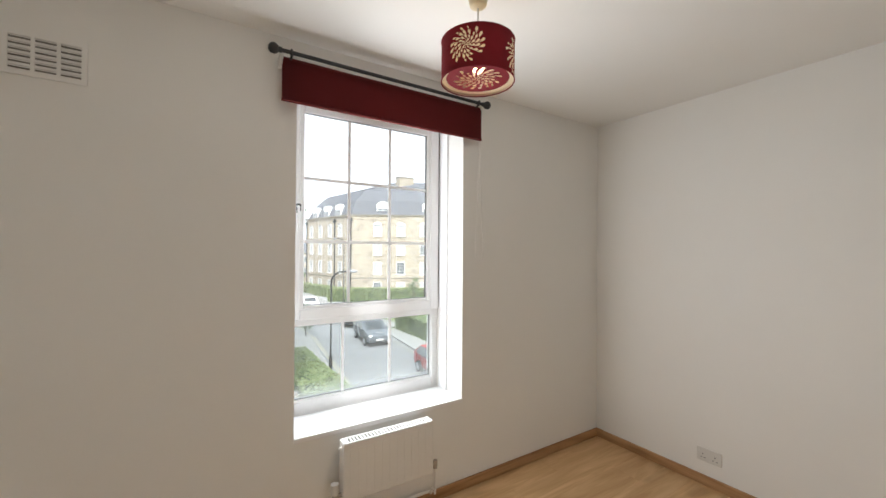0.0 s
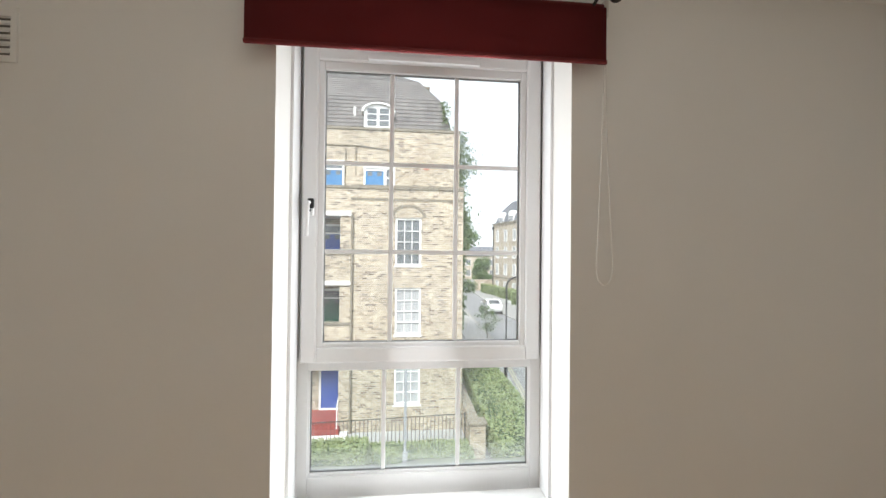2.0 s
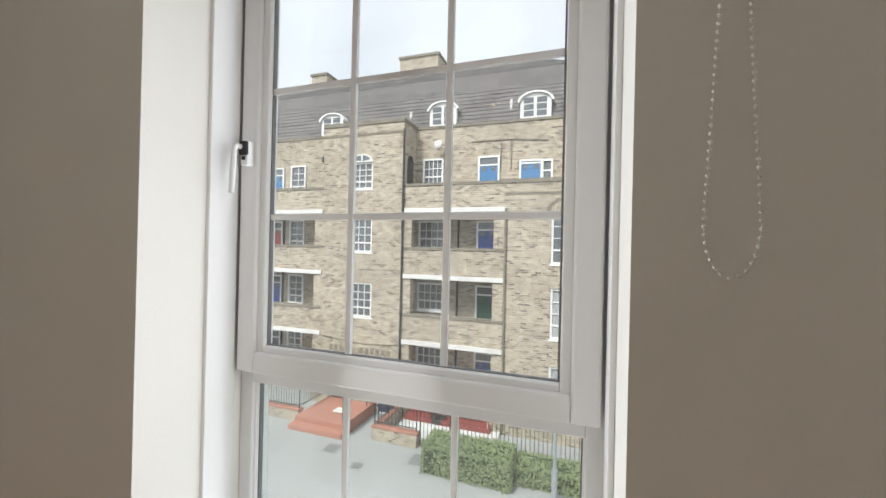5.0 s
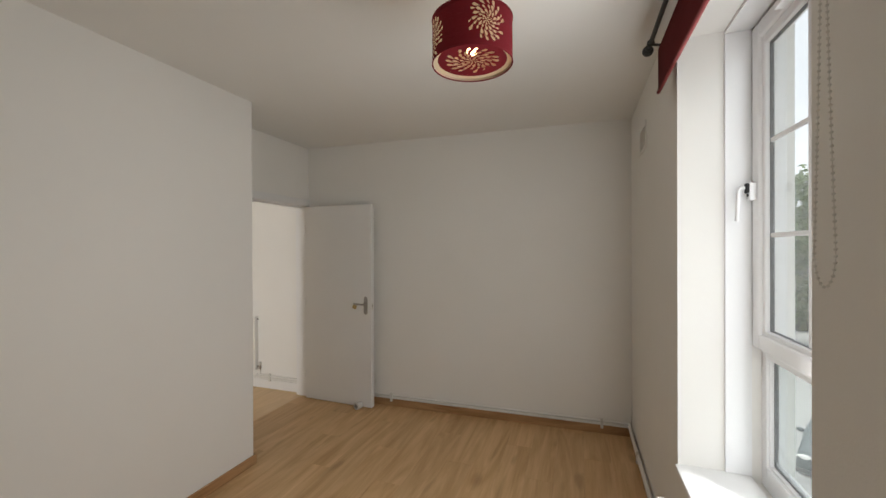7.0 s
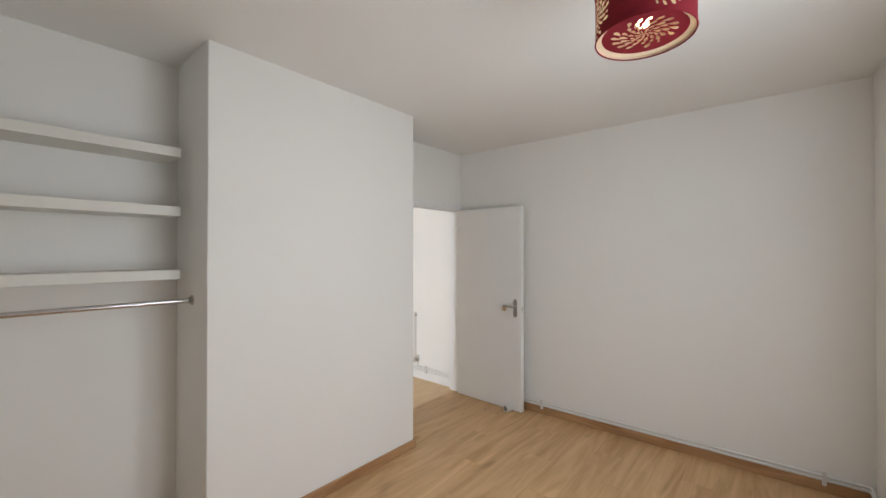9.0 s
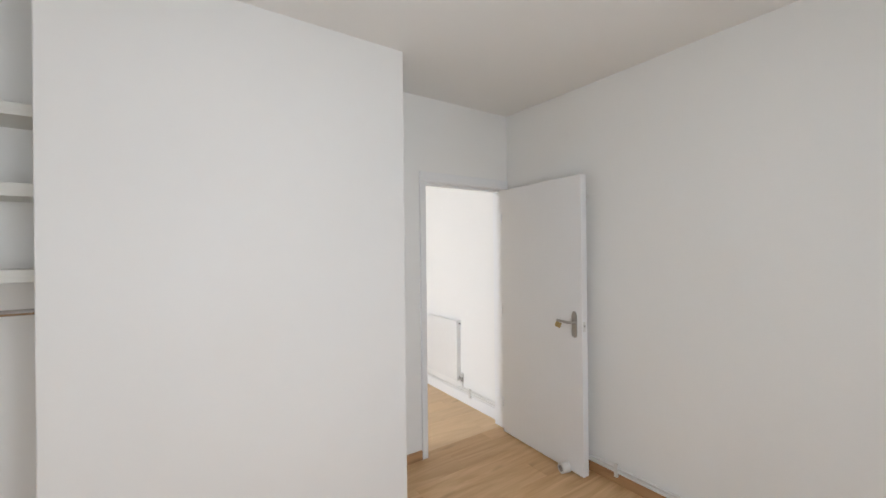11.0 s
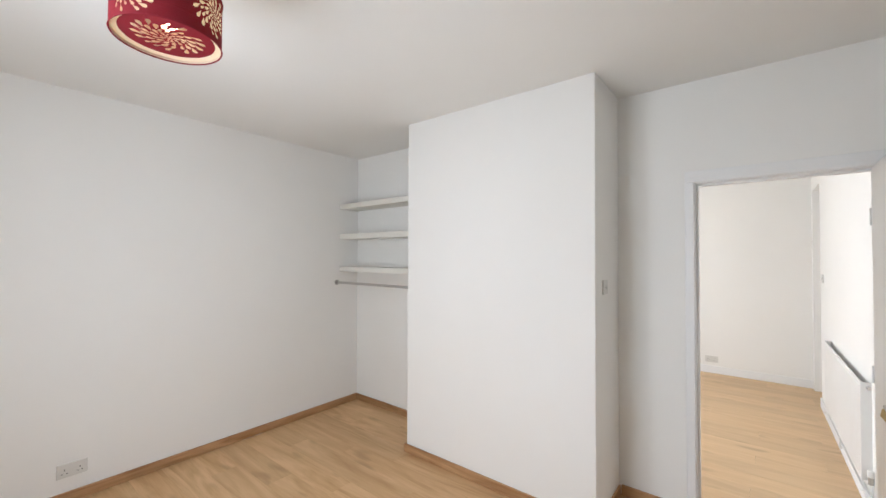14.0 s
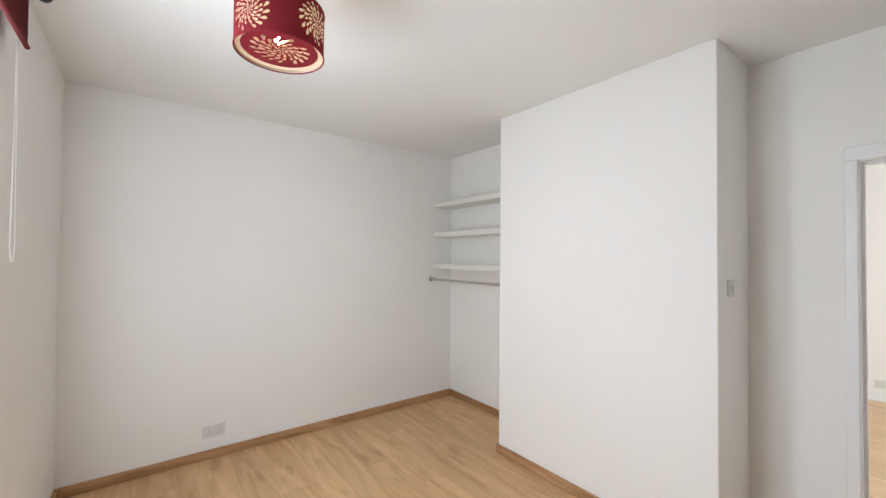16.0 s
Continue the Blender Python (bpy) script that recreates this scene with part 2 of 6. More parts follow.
def bricks(name, c1, c2, mortar, soot=0.35):
    """Stock brickwork: courses of 75 mm, varied bricks, pale mortar and weather stains."""
    m, n, l, b = nodes_of(name)
    co = n.new("ShaderNodeTexCoord")
    sep = n.new("ShaderNodeSeparateXYZ")
    com = n.new("ShaderNodeCombineXYZ")
    sm = n.new("ShaderNodeMath")
    l.new(co.outputs["Object"], sep.inputs["Vector"])
    l.new(sep.outputs["X"], sm.inputs[0])
    l.new(sep.outputs["Y"], sm.inputs[1])
    l.new(sm.outputs["Value"], com.inputs["X"])
    l.new(sep.outputs["Z"], com.inputs["Y"])
    bt = n.new("ShaderNodeTexBrick")
    bt.inputs["Scale"].default_value = 1.0
    bt.inputs["Brick Width"].default_value, bt.inputs["Row Height"].default_value = 0.225, 0.075
    bt.inputs["Mortar Size"].default_value, bt.inputs["Mortar Smooth"].default_value = 0.009, 0.15
    bt.inputs["Color1"].default_value, bt.inputs["Color2"].default_value, bt.inputs["Mortar"].default_value = (*c1, 1), (*c2, 1), (*mortar, 1)
    l.new(com.outputs["Vector"], bt.inputs["Vector"])
    mp = n.new("ShaderNodeMapping")
    mp.inputs["Scale"].default_value = (1 / 0.225, 1 / 0.075, 1)
    l.new(com.outputs["Vector"], mp.inputs["Vector"])
    cell = n.new("ShaderNodeSeparateXYZ")
    l.new(mp.outputs["Vector"], cell.inputs["Vector"])

    def calc(op, a, v):
        q = n.new("ShaderNodeMath")
        q.operation = op
        l.new(a, q.inputs[0])
        if isinstance(v, (int, float)):
            q.inputs[1].default_value = v
        else:
            l.new(v, q.inputs[1])
        return q.outputs["Value"]

    row = calc("FLOOR", cell.outputs["Y"], 0)
    shift = calc("MULTIPLY_ADD", calc("FLOORED_MODULO", row, 2), -0.5)
    shift.node.inputs[2].default_value = 0.5
    col = calc("FLOOR", calc("ADD", cell.outputs["X"], shift), 0)
    brick_id = n.new("ShaderNodeCombineXYZ")
    l.new(col, brick_id.inputs["X"])
    l.new(row, brick_id.inputs["Y"])
    odd = n.new("ShaderNodeTexWhiteNoise")
    odd.noise_dimensions = "2D"
    l.new(brick_id.outputs["Vector"], odd.inputs["Vector"])
    orr = n.new("ShaderNodeMapRange")
    orr.inputs["From Min"].default_value, orr.inputs["From Max"].default_value = 0.74, 0.95
    orr.inputs["To Max"].default_value = 0.9
    l.new(odd.outputs["Value"], orr.inputs["Value"])
    off_joint = calc("MULTIPLY", orr.outputs["Result"], calc("SUBTRACT", bt.outputs["Fac"], 1))
    mo = n.new("ShaderNodeMix")
    mo.data_type = "RGBA"
    mo.inputs["B"].default_value = (c2[0] * 0.42, c2[1] * 0.40, c2[2] * 0.42, 1)
    l.new(calc("MULTIPLY", off_joint, -1), mo.inputs["Factor"])
    l.new(bt.outputs["Color"], mo.inputs["A"])
    st = n.new("ShaderNodeTexNoise")
    st.inputs["Scale"].default_value, st.inputs["Detail"].default_value = 0.45, 6
    l.new(co.outputs["Object"], st.inputs["Vector"])
    sr = n.new("ShaderNodeMapRange")
    sr.inputs["From Min"].default_value, sr.inputs["From Max"].default_value, sr.inputs["To Max"].default_value = 0.45, 0.75, soot
    l.new(st.outputs["Fac"], sr.inputs["Value"])
    ms = n.new("ShaderNodeMix")
    ms.data_type = "RGBA"
    ms.inputs["B"].default_value = (0.16, 0.14, 0.11, 1)
    l.new(sr.outputs["Result"], ms.inputs["Factor"])
    patch = n.new("ShaderNodeTexNoise")
    patch.inputs["Scale"].default_value, patch.inputs["Detail"].default_value, patch.inputs["Roughness"].default_value = 5.5, 4, 0.7
    l.new(co.outputs["Object"], patch.inputs["Vector"])
    pr = n.new("ShaderNodeMapRange")
    pr.inputs["From Min"].default_value, pr.inputs["From Max"].default_value = 0.36, 0.64
    pr.inputs["To Min"].default_value, pr.inputs["To Max"].default_value = 0.84, 1.14
    l.new(patch.outputs["Fac"], pr.inputs["Value"])
    tone = n.new("ShaderNodeHueSaturation")
    l.new(pr.outputs["Result"], tone.inputs["Value"])
    l.new(mo.outputs["Result"], tone.inputs["Color"])
    l.new(tone.outputs["Color"], ms.inputs["A"])
    l.new(ms.outputs["Result"], b.inputs["Base Color"])
    b.inputs["Roughness"].default_value = 0.9
    b.inputs["Specular IOR Level"].default_value = 0.2
    bp = n.new("ShaderNodeBump")
    bp.inputs["Strength"].default_value, bp.inputs["Distance"].default_value, bp.invert = 0.6, 0.012, True
    l.new(bt.outputs["Fac"], bp.inputs["Height"])
    l.new(bp.outputs["Normal"], b.inputs["Normal"])
    return m


def glass_pane(name, film=0.04, tint=(0.97, 0.985, 0.98), foot=None):
    """Thin window glass: clear, with Fresnel gloss and a faint, uneven translucent film."""
    m, n, l, b = nodes_of(name)
    n.remove(b)
    out = n["Material Output"]
    tr = n.new("ShaderNodeBsdfTransparent")
    tr.inputs["Color"].default_value = (*tint, 1)
    gl = n.new("ShaderNodeBsdfGlossy")
    gl.inputs["Roughness"].default_value = 0.02
    lw = n.new("ShaderNodeLayerWeight")
    lw.inputs["Blend"].default_value = 0.5
    p5 = n.new("ShaderNodeMath")
    p5.operation = "POWER"
    p5.inputs[1].default_value = 5.0
    l.new(lw.outputs["Facing"], p5.inputs[0])
    fr = n.new("ShaderNodeMath")
    fr.operation = "MULTIPLY_ADD"
    fr.inputs[1].default_value, fr.inputs[2].default_value = 0.9, 0.03
    l.new(p5.outputs["Value"], fr.inputs[0])
    m1 = n.new("ShaderNodeMixShader")
    l.new(fr.outputs["Value"], m1.inputs["Fac"])
    l.new(tr.outputs["BSDF"], m1.inputs[1])
    l.new(gl.outputs["BSDF"], m1.inputs[2])
    tl = n.new("ShaderNodeBsdfTranslucent")
    tl.inputs["Color"].default_value = (0.9, 0.92, 0.92, 1)
    co = n.new("ShaderNodeTexCoord")
    no = n.new("ShaderNodeTexNoise")
    no.inputs["Scale"].default_value, no.inputs["Detail"].default_value = 3.0, 6
    mr = n.new("ShaderNodeMapRange")
    mr.inputs["From Min"].default_value, mr.inputs["From Max"].default_value = 0.3, 0.75
    mr.inputs["To Min"].default_value, mr.inputs["To Max"].default_value = film * 0.5, film * 1.6
    l.new(co.outputs["Object"], no.inputs["Vector"])
    l.new(no.outputs["Fac"], mr.inputs["Value"])
    m2 = n.new("ShaderNodeMixShader")
    l.new(mr.outputs["Result"], m2.inputs["Fac"])
    if foot:
        # the film grows denser towards the foot of the pane
        sz = n.new("ShaderNodeSeparateXYZ")
        l.new(co.outputs["Object"], sz.inputs["Vector"])
        fz = n.new("ShaderNodeMapRange")
        fz.inputs["From Min"].default_value, fz.inputs["From Max"].default_value = foot[0], foot[1]
        fz.inputs["To Min"].default_value, fz.inputs["To Max"].default_value = foot[2], 0.0
        l.new(sz.outputs["Z"], fz.inputs["Value"])
        sm2 = n.new("ShaderNodeMath")
        l.new(mr.outputs["Result"], sm2.inputs[0])
        l.new(fz.outputs["Result"], sm2.inputs[1])
        l.new(sm2.outputs["Value"], m2.inputs["Fac"])
    l.new(m1.outputs["Shader"], m2.inputs[1])
    l.new(tl.outputs["BSDF"], m2.inputs[2])
    l.new(m2.outputs["Shader"], out.inputs["Surface"])
    return m


def glow(name, color, strength):
    m, n, l, b = nodes_of(name)
    b.inputs["Base Color"].default_value = (*color, 1)
    b.inputs["Emission Color"].default_value = (*color, 1)
    b.inputs["Emission Strength"].default_value = strength
    return m


def cloth(name, color, through_amount, through_color, weave=900.0):
    """Woven fabric that lets some light through."""
    m, n, l, b = nodes_of(name)
    out = n["Material Output"]
    co = n.new("ShaderNodeTexCoord")
    no = n.new("ShaderNodeTexNoise")
    no.inputs["Scale"].default_value, no.inputs["Detail"].default_value = weave, 2
    l.new(co.outputs["Object"], no.inputs["Vector"])
    big = n.new("ShaderNodeTexNoise")
    big.inputs["Scale"].default_value, big.inputs["Detail"].default_value = 6, 4
    l.new(co.outputs["Object"], big.inputs["Vector"])
    mf = n.new("ShaderNodeMix")
    mf.inputs["Factor"].default_value = 0.5
    l.new(no.outputs["Fac"], mf.inputs["A"])
    l.new(big.outputs["Fac"], mf.inputs["B"])
    mix = n.new("ShaderNodeMix")
    mix.data_type = "RGBA"
    mix.inputs["A"].default_value = (*[c * 0.75 for c in color], 1)
    mix.inputs["B"].default_value = (*[min(1, c * 1.2) for c in color], 1)
    l.new(mf.outputs["Result"], mix.inputs["Factor"])
    l.new(mix.outputs["Result"], b.inputs["Base Color"])
    b.inputs["Roughness"].default_value = 0.85
    b.inputs["Specular IOR Level"].default_value = 0.2
    bp = n.new("ShaderNodeBump")
    bp.inputs["Strength"].default_value, bp.inputs["Distance"].default_value = 0.25, 0.001
    l.new(no.outputs["Fac"], bp.inputs["Height"])
    l.new(bp.outputs["Normal"], b.inputs["Normal"])
    tl = n.new("ShaderNodeBsdfTranslucent")
    tl.inputs["Color"].default_value = (*through_color, 1)
    ms = n.new("ShaderNodeMixShader")
    ms.inputs["Fac"].default_value = through_amount
    l.new(b.outputs["BSDF"], ms.inputs[1])
    l.new(tl.outputs["BSDF"], ms.inputs[2])
    l.new(ms.outputs["Shader"], out.inputs["Surface"])
    return m


WALL = mat("white_emulsion", (0.885, 0.868, 0.828), (0.862, 0.844, 0.80), 1.3, 220, 0.75, 0.9, 0.12, spec=0.25, fine_amount=0.2)
CEIL = mat("ceiling_emulsion", (0.885, 0.870, 0.835), (0.86, 0.844, 0.805), 1.1, 160, 0.85, 0.95, 0.1, spec=0.2, fine_amount=0.2)
GLOSS = mat("white_gloss_paint", (0.87, 0.865, 0.85), (0.84, 0.832, 0.815), 2.0, 90, 0.3, 0.45, 0.06)
UPVC = mat("white_upvc", (0.915, 0.915, 0.915), (0.885, 0.885, 0.885), 2.5, 120, 0.28, 0.4, 0.03)
SHELF_W = mat("cream_laminate", (0.78, 0.76, 0.69), (0.74, 0.72, 0.65), 2.0, 90, 0.4, 0.5, 0.03)
ENAMEL = mat("radiator_enamel", (0.82, 0.81, 0.78), (0.79, 0.77, 0.73), 2.0, 80, 0.3, 0.42, 0.04)
PIPE_W = mat("painted_pipe", (0.85, 0.84, 0.81), (0.80, 0.785, 0.75), 6.0, 120, 0.4, 0.55, 0.08)
PLANK = wood("oak_laminate", (0.51, 0.295, 0.128), (0.74, 0.50, 0.262), "x", 0.42, 1.15, 0.055)
PLANK_H = wood("pale_oak_laminate", (0.58, 0.385, 0.20), (0.76, 0.55, 0.32), "x", 0.36, 0.9, 0.05)
SKIRT_X = wood("oak_skirting_x", (0.30, 0.15, 0.06), (0.52, 0.31, 0.15), "x", 0.4, 1.5, 0.06)
SKIRT_Y = wood("oak_skirting_y", (0.30, 0.15, 0.06), (0.52, 0.31, 0.15), "y", 0.4, 1.5, 0.06)
JOINT = mat("floor_underlay", (0.10, 0.065, 0.035), (0.07, 0.045, 0.025), 4, 60, 0.9)
CHROME = mat("chrome", (0.62, 0.61, 0.6), (0.55, 0.54, 0.53), 6, 120, 0.16, 0.28, 0.02, 1.0)
STEEL = mat("brushed_steel", (0.50, 0.48, 0.45), (0.42, 0.40, 0.37), 8, 200, 0.3, 0.45, 0.05, 1.0)
BRASS = mat("brass", (0.55, 0.42, 0.2), (0.42, 0.31, 0.14), 14, 160, 0.3, 0.5, 0.05, 1.0)
IRON = mat("black_iron", (0.018, 0.019, 0.02), (0.03, 0.03, 0.03), 9, 120, 0.4, 0.6, 0.1)
RUBBER = mat("black_rubber", (0.02, 0.02, 0.022), (0.03, 0.03, 0.03), 8, 100, 0.6, 0.8)
PLASTIC = mat("white_plastic", (0.74, 0.725, 0.68), (0.70, 0.68, 0.63), 4, 90, 0.32, 0.42, 0.02)
CREAM = mat("cream_plastic", (0.74, 0.66, 0.44), (0.70, 0.61, 0.39), 5, 90, 0.35, 0.5, 0.03)
SOCKET = mat("aged_white_plastic", (0.72, 0.705, 0.66), (0.68, 0.66, 0.61), 4, 90, 0.32, 0.42, 0.02)
DARK = mat("dark_gap", (0.02, 0.02, 0.02), (0.03, 0.03, 0.03), 5, 60, 0.8)
BLIND = cloth("maroon_blind_fabric", (0.15, 0.026, 0.026), 0.05, (0.2, 0.02, 0.02))
SHADE = cloth("maroon_shade_fabric", (0.19, 0.013, 0.021), 0.05, (0.45, 0.03, 0.04))
LINER = cloth("cream_shade_liner", (0.84, 0.73, 0.55), 0.5, (0.92, 0.80, 0.62))
BULB = glow("warm_bulb", (1.0, 0.72, 0.36), 5)
PANE = glass_pane("window_glass", 0.06)
PANE_LO = glass_pane("hazy_window_glass", 0.07, (0.95, 0.985, 0.98), (0.665, 0.77, 0.25))
GASKET = mat("grey_gasket", (0.24, 0.24, 0.245), (0.18, 0.18, 0.185), 6, 60, 0.6, 0.8)

# ---- the room: x east, y towards the window, z up from the floor ----
X0, X1, YN, YS, ZC = -0.03, 3.985, 0.03, -3.09, 2.61
WX0, WX1, WZ0, WZ1 = 1.53, 2.575, 0.565, 2.475
DX0, DX1, DZ = 0.105, 0.865, 1.995
HX0, HX1, HYN, HYS = 0.045, 4.0, -3.21, -6.70


def structure(name, bm, material, label="", smooth=False):
    return tagged(part(name, bm, material, None, label, smooth), kind="structure")


structure("wall_north", holed(bmesh.new(), "y", X0 - 0.3, X1 + 0.3, -0.3, 2.9, YN, 0.45, [(WX0, WX1, WZ0, WZ1)]), WALL,
          "white painted plaster wall with a deep window opening")
LEAN = 0.0256


def skewed(bm):
    """The west wall runs a little out of square: it leans into the room towards the door."""
    for v in bm.verts:
        v.co.x += LEAN * (YN - v.co.y) + 0.01
    return bm


structure("wall_west", skewed(nb(X0 - 0.3, YS + 0.001, -0.3, X0, YN, 2.9)), WALL, "white painted plaster wall behind the open door")
structure("wall_east", nb(X1, YS, -0.3, X1 + 0.3, YN, 2.9), WALL, "white painted plaster wall with a double socket")
structure("wall_south", holed(bmesh.new(), "y", X0 - 0.3, X1 + 0.3, -0.3, 2.9, HYN, YS, [(DX0 - 0.03, DX1 + 0.03, -0.01, DZ + 0.03)]), WALL,
          "white painted wall with the doorway to the hall")
structure("wall_chimney_breast", nb(1.295, YS + 0.002, -0.05, 2.762, -2.605, ZC + 0.02, bevel=0.006), WALL, "white plastered chimney breast beside the alcove")
structure("ceiling", nb(X0 - 0.1, YS - 0.05, ZC, X1 + 0.1, YN + 0.1, ZC + 0.2), CEIL, "white painted plaster ceiling")

# hall beyond the doorway
structure("wall_hall_west", holed(bmesh.new(), "x", HYS - 0.1, HYN, -0.3, 2.9, HX0 - 0.25, HX0, [(-6.60, -5.97, -0.01, 2.33)]), WALL, "white painted hall wall with a long radiator")
structure("wall_hall_south", nb(HX0, HYS - 0.25, -0.3, HX1, HYS, 2.9), WALL, "white painted hall end wall")
structure("wall_hall_east", holed(bmesh.new(), "x", HYS - 0.2, HYN, -0.3, 2.9, HX1, HX1 + 0.28, [(-3.95, -3.25, 0.3, 2.7)]), WALL, "white painted hall wall")
structure("ceiling_hall", nb(HX0 - 0.1, HYS - 0.1, 2.63, HX1 + 0.1, HYN, 2.85), CEIL, "white painted hall ceiling")
structure("wall_hall_recess", nb(HX0 - 0.34, -6.7, -0.3, HX0 - 0.2505, -5.9, 2.9), WALL, "white painted back of the recess off the hall")

# floors: a base with laminate boards on it
floor = structure("floor", nb(X0 - 0.1, HYN + 0.06, -0.25, X1 + 0.1, YN + 0.1, -0.009), JOINT, "oak laminate floor laid across the room")
floor_hall = structure("floor_hall", nb(HX0 - 0.3, HYS - 0.1, -0.25, HX1 + 0.1, HYN + 0.059, -0.009), JOINT, "pale oak laminate floor of the hall")


def skirting(name, x0, y0, x1, y1, m, h=0.066, t=0.016, label=""):
    """A skirting board against a wall; (x0, y0) to (x1, y1) is its footprint."""
    bm = nb(x0, y0, 0.0005, x1, y1, h, bevel=0.004)
    return structure(name, bm, m, label or "oak-effect skirting board, scuffed along its edge")


skirting("baseboard_east", X1 - 0.016, YS + 0.016, X1, YN - 0.016, SKIRT_Y)
skirting("baseboard_alcove", 2.762, YS, X1, YS + 0.016, SKIRT_X)
skirting("baseboard_alcove_side", 2.762, YS + 0.016, 2.776, -2.605, SKIRT_Y)
skirting("baseboard_breast", 1.281, -2.605, 2.776, -2.589, SKIRT_X)
skirting("baseboard_breast_side", 1.281, YS + 0.016, 1.295, -2.605, SKIRT_Y)
skirting("baseboard_door_wall", 0.915, YS, 1.281, YS + 0.016, SKIRT_X)
skirting("baseboard_north", X0, YN - 0.016, X1, YN, SKIRT_X)
structure("baseboard_west", skewed(nb(X0, YS + 0.02, 0.0005, X0 + 0.016, YN - 0.016, 0.072, bevel=0.004)), SKIRT_Y, "oak-effect skirting board under the heating pipes")
skirting("baseboard_hall_south", HX0, HYS, HX1, HYS + 0.016, GLOSS, 0.1, label="white gloss hall skirting board")
skirting("baseboard_hall_west", HX0, -5.97, HX0 + 0.014, HYN, GLOSS, 0.1, label="white gloss hall skirting board under the pipes")

# window reveal lining and sill
structure("trim_window_sill", nb(WX0 - 0.001, YN - 0.012, 0.566, WX1 + 0.001, 0.30, 0.594, bevel=0.005), GLOSS, "white gloss window sill, chipped at its front edge")
for side, xa, xb in (("left", WX0, WX0 + 0.012), ("right", WX1 - 0.012, WX1)):
    structure("trim_window_lining", nb(xa, 0.205, 0.595, xb, 0.30, WZ1 - 0.014, bevel=0.002), UPVC, "white plastic lining of the window reveal")
structure("trim_window_lining", nb(WX0, 0.205, WZ1 - 0.013, WX1, 0.30, WZ1, bevel=0.002), UPVC, "white plastic lining of the window reveal")


def ring(bm, x0, z0, x1, z1, w, y0, y1, bevel=0.004, wb=None, wt=None):
    """A rectangular frame in the plane of the window; w is its width, wb and wt those of its foot and head."""
    wb, wt = wb or w, wt or w
    box(bm, x0, y0, z0, x0 + w, y1, z1, bevel=bevel)
    box(bm, x1 - w, y0, z0, x1, y1, z1, bevel=bevel)
    box(bm, x0 + w, y0, z0, x1 - w, y1, z0 + wb, bevel=bevel)
    box(bm, x0 + w, y0, z1 - wt, x1 - w, y1, z1, bevel=bevel)
    return bm


window = tagged(thing("window_1", (2.05, 0.33, 0.57), "white plastic casement window with Georgian glazing bars, closed", "window"), kind="structure")
frame_bm = ring(bmesh.new(), 1.532, 0.568, 2.573, 2.472, 0.046, 0.335, 0.405, wb=0.09, wt=0.03)
box(frame_bm, 1.578, 0.335, 1.10, 2.527, 0.405, 1.165, bevel=0.004)
part("window_frame", frame_bm, UPVC, window)
sash = part("sash", ring(bmesh.new(), 1.552, 1.142, 2.556, 2.452, 0.062, 0.296, 0.352, 0.007), UPVC, window)
part("glazing_bead", ring(bmesh.new(), 1.612, 1.202, 2.496, 2.392, 0.026, 0.309, 0.35, 0.005, wb=0.02, wt=0.036), UPVC, sash)
part("gasket", ring(bmesh.new(), 1.6365, 1.2205, 2.4685, 2.3575, 0.004, 0.325, 0.339, 0), GASKET, sash)
part("glazing_bead", ring(bmesh.new(), 1.57, 0.645, 2.536, 1.112, 0.014, 0.345, 0.39, 0.004, wb=0.022), UPVC, window)
part("gasket", ring(bmesh.new(), 1.5835, 0.666, 2.5225, 1.0985, 0.004, 0.359, 0.373, 0), GASKET, window)
for bx in (1.913, 2.19):
    part("glazing_bar", nb(bx - 0.009, 0.325, 1.221, bx + 0.009, 0.339, 2.357, bevel=0.003), UPVC, sash)
for bz in (1.60, 1.972):
    part("glazing_bar", nb(1.637, 0.3265, bz - 0.009, 2.468, 0.3375, bz + 0.009, bevel=0.003), UPVC, sash)
for bx in (1.89, 2.213):
    part("glazing_bar", nb(bx - 0.009, 0.359, 0.666, bx + 0.009, 0.373, 1.099, bevel=0.003), UPVC, window)
pane_up = part("pane", nb(1.62, 0.330, 1.21, 2.49, 0.334, 2.37), PANE, sash)
pane_lo = part("pane", nb(1.575, 0.364, 0.65, 2.53, 0.368, 1.105), PANE_LO, window)
pane_up.visible_shadow = pane_lo.visible_shadow = False
# handle of the casement: rose, neck and lever
h_bm = nb(1.578, 0.270, 1.745, 1.604, 0.296, 1.815, bevel=0.004)
part("handle_rose", h_bm, UPVC, sash)
lever = tube(bmesh.new(), bend([(1.591, 0.272, 1.795), (1.591, 0.238, 1.795), (1.589, 0.232, 1.66)], 0.014), 0.0075, 10)
part("handle_lever", lever, UPVC, sash, "white plastic lever handle", True)
part("handle_neck", nb(1.584, 0.258, 1.772, 1.609, 0.2705, 1.812, bevel=0.004), DARK, sash, "dark handle collar")
part("key_hole", cyl(bmesh.new(), (1.591, 0.2665, 1.765), (1.591, 0.271, 1.765), 0.006, 12), DARK, sash)
part("trickle_vent", nb(1.815, 0.268, 2.388, 2.281, 0.297, 2.408, bevel=0.004), UPVC, sash, "white slotted trickle vent cover")

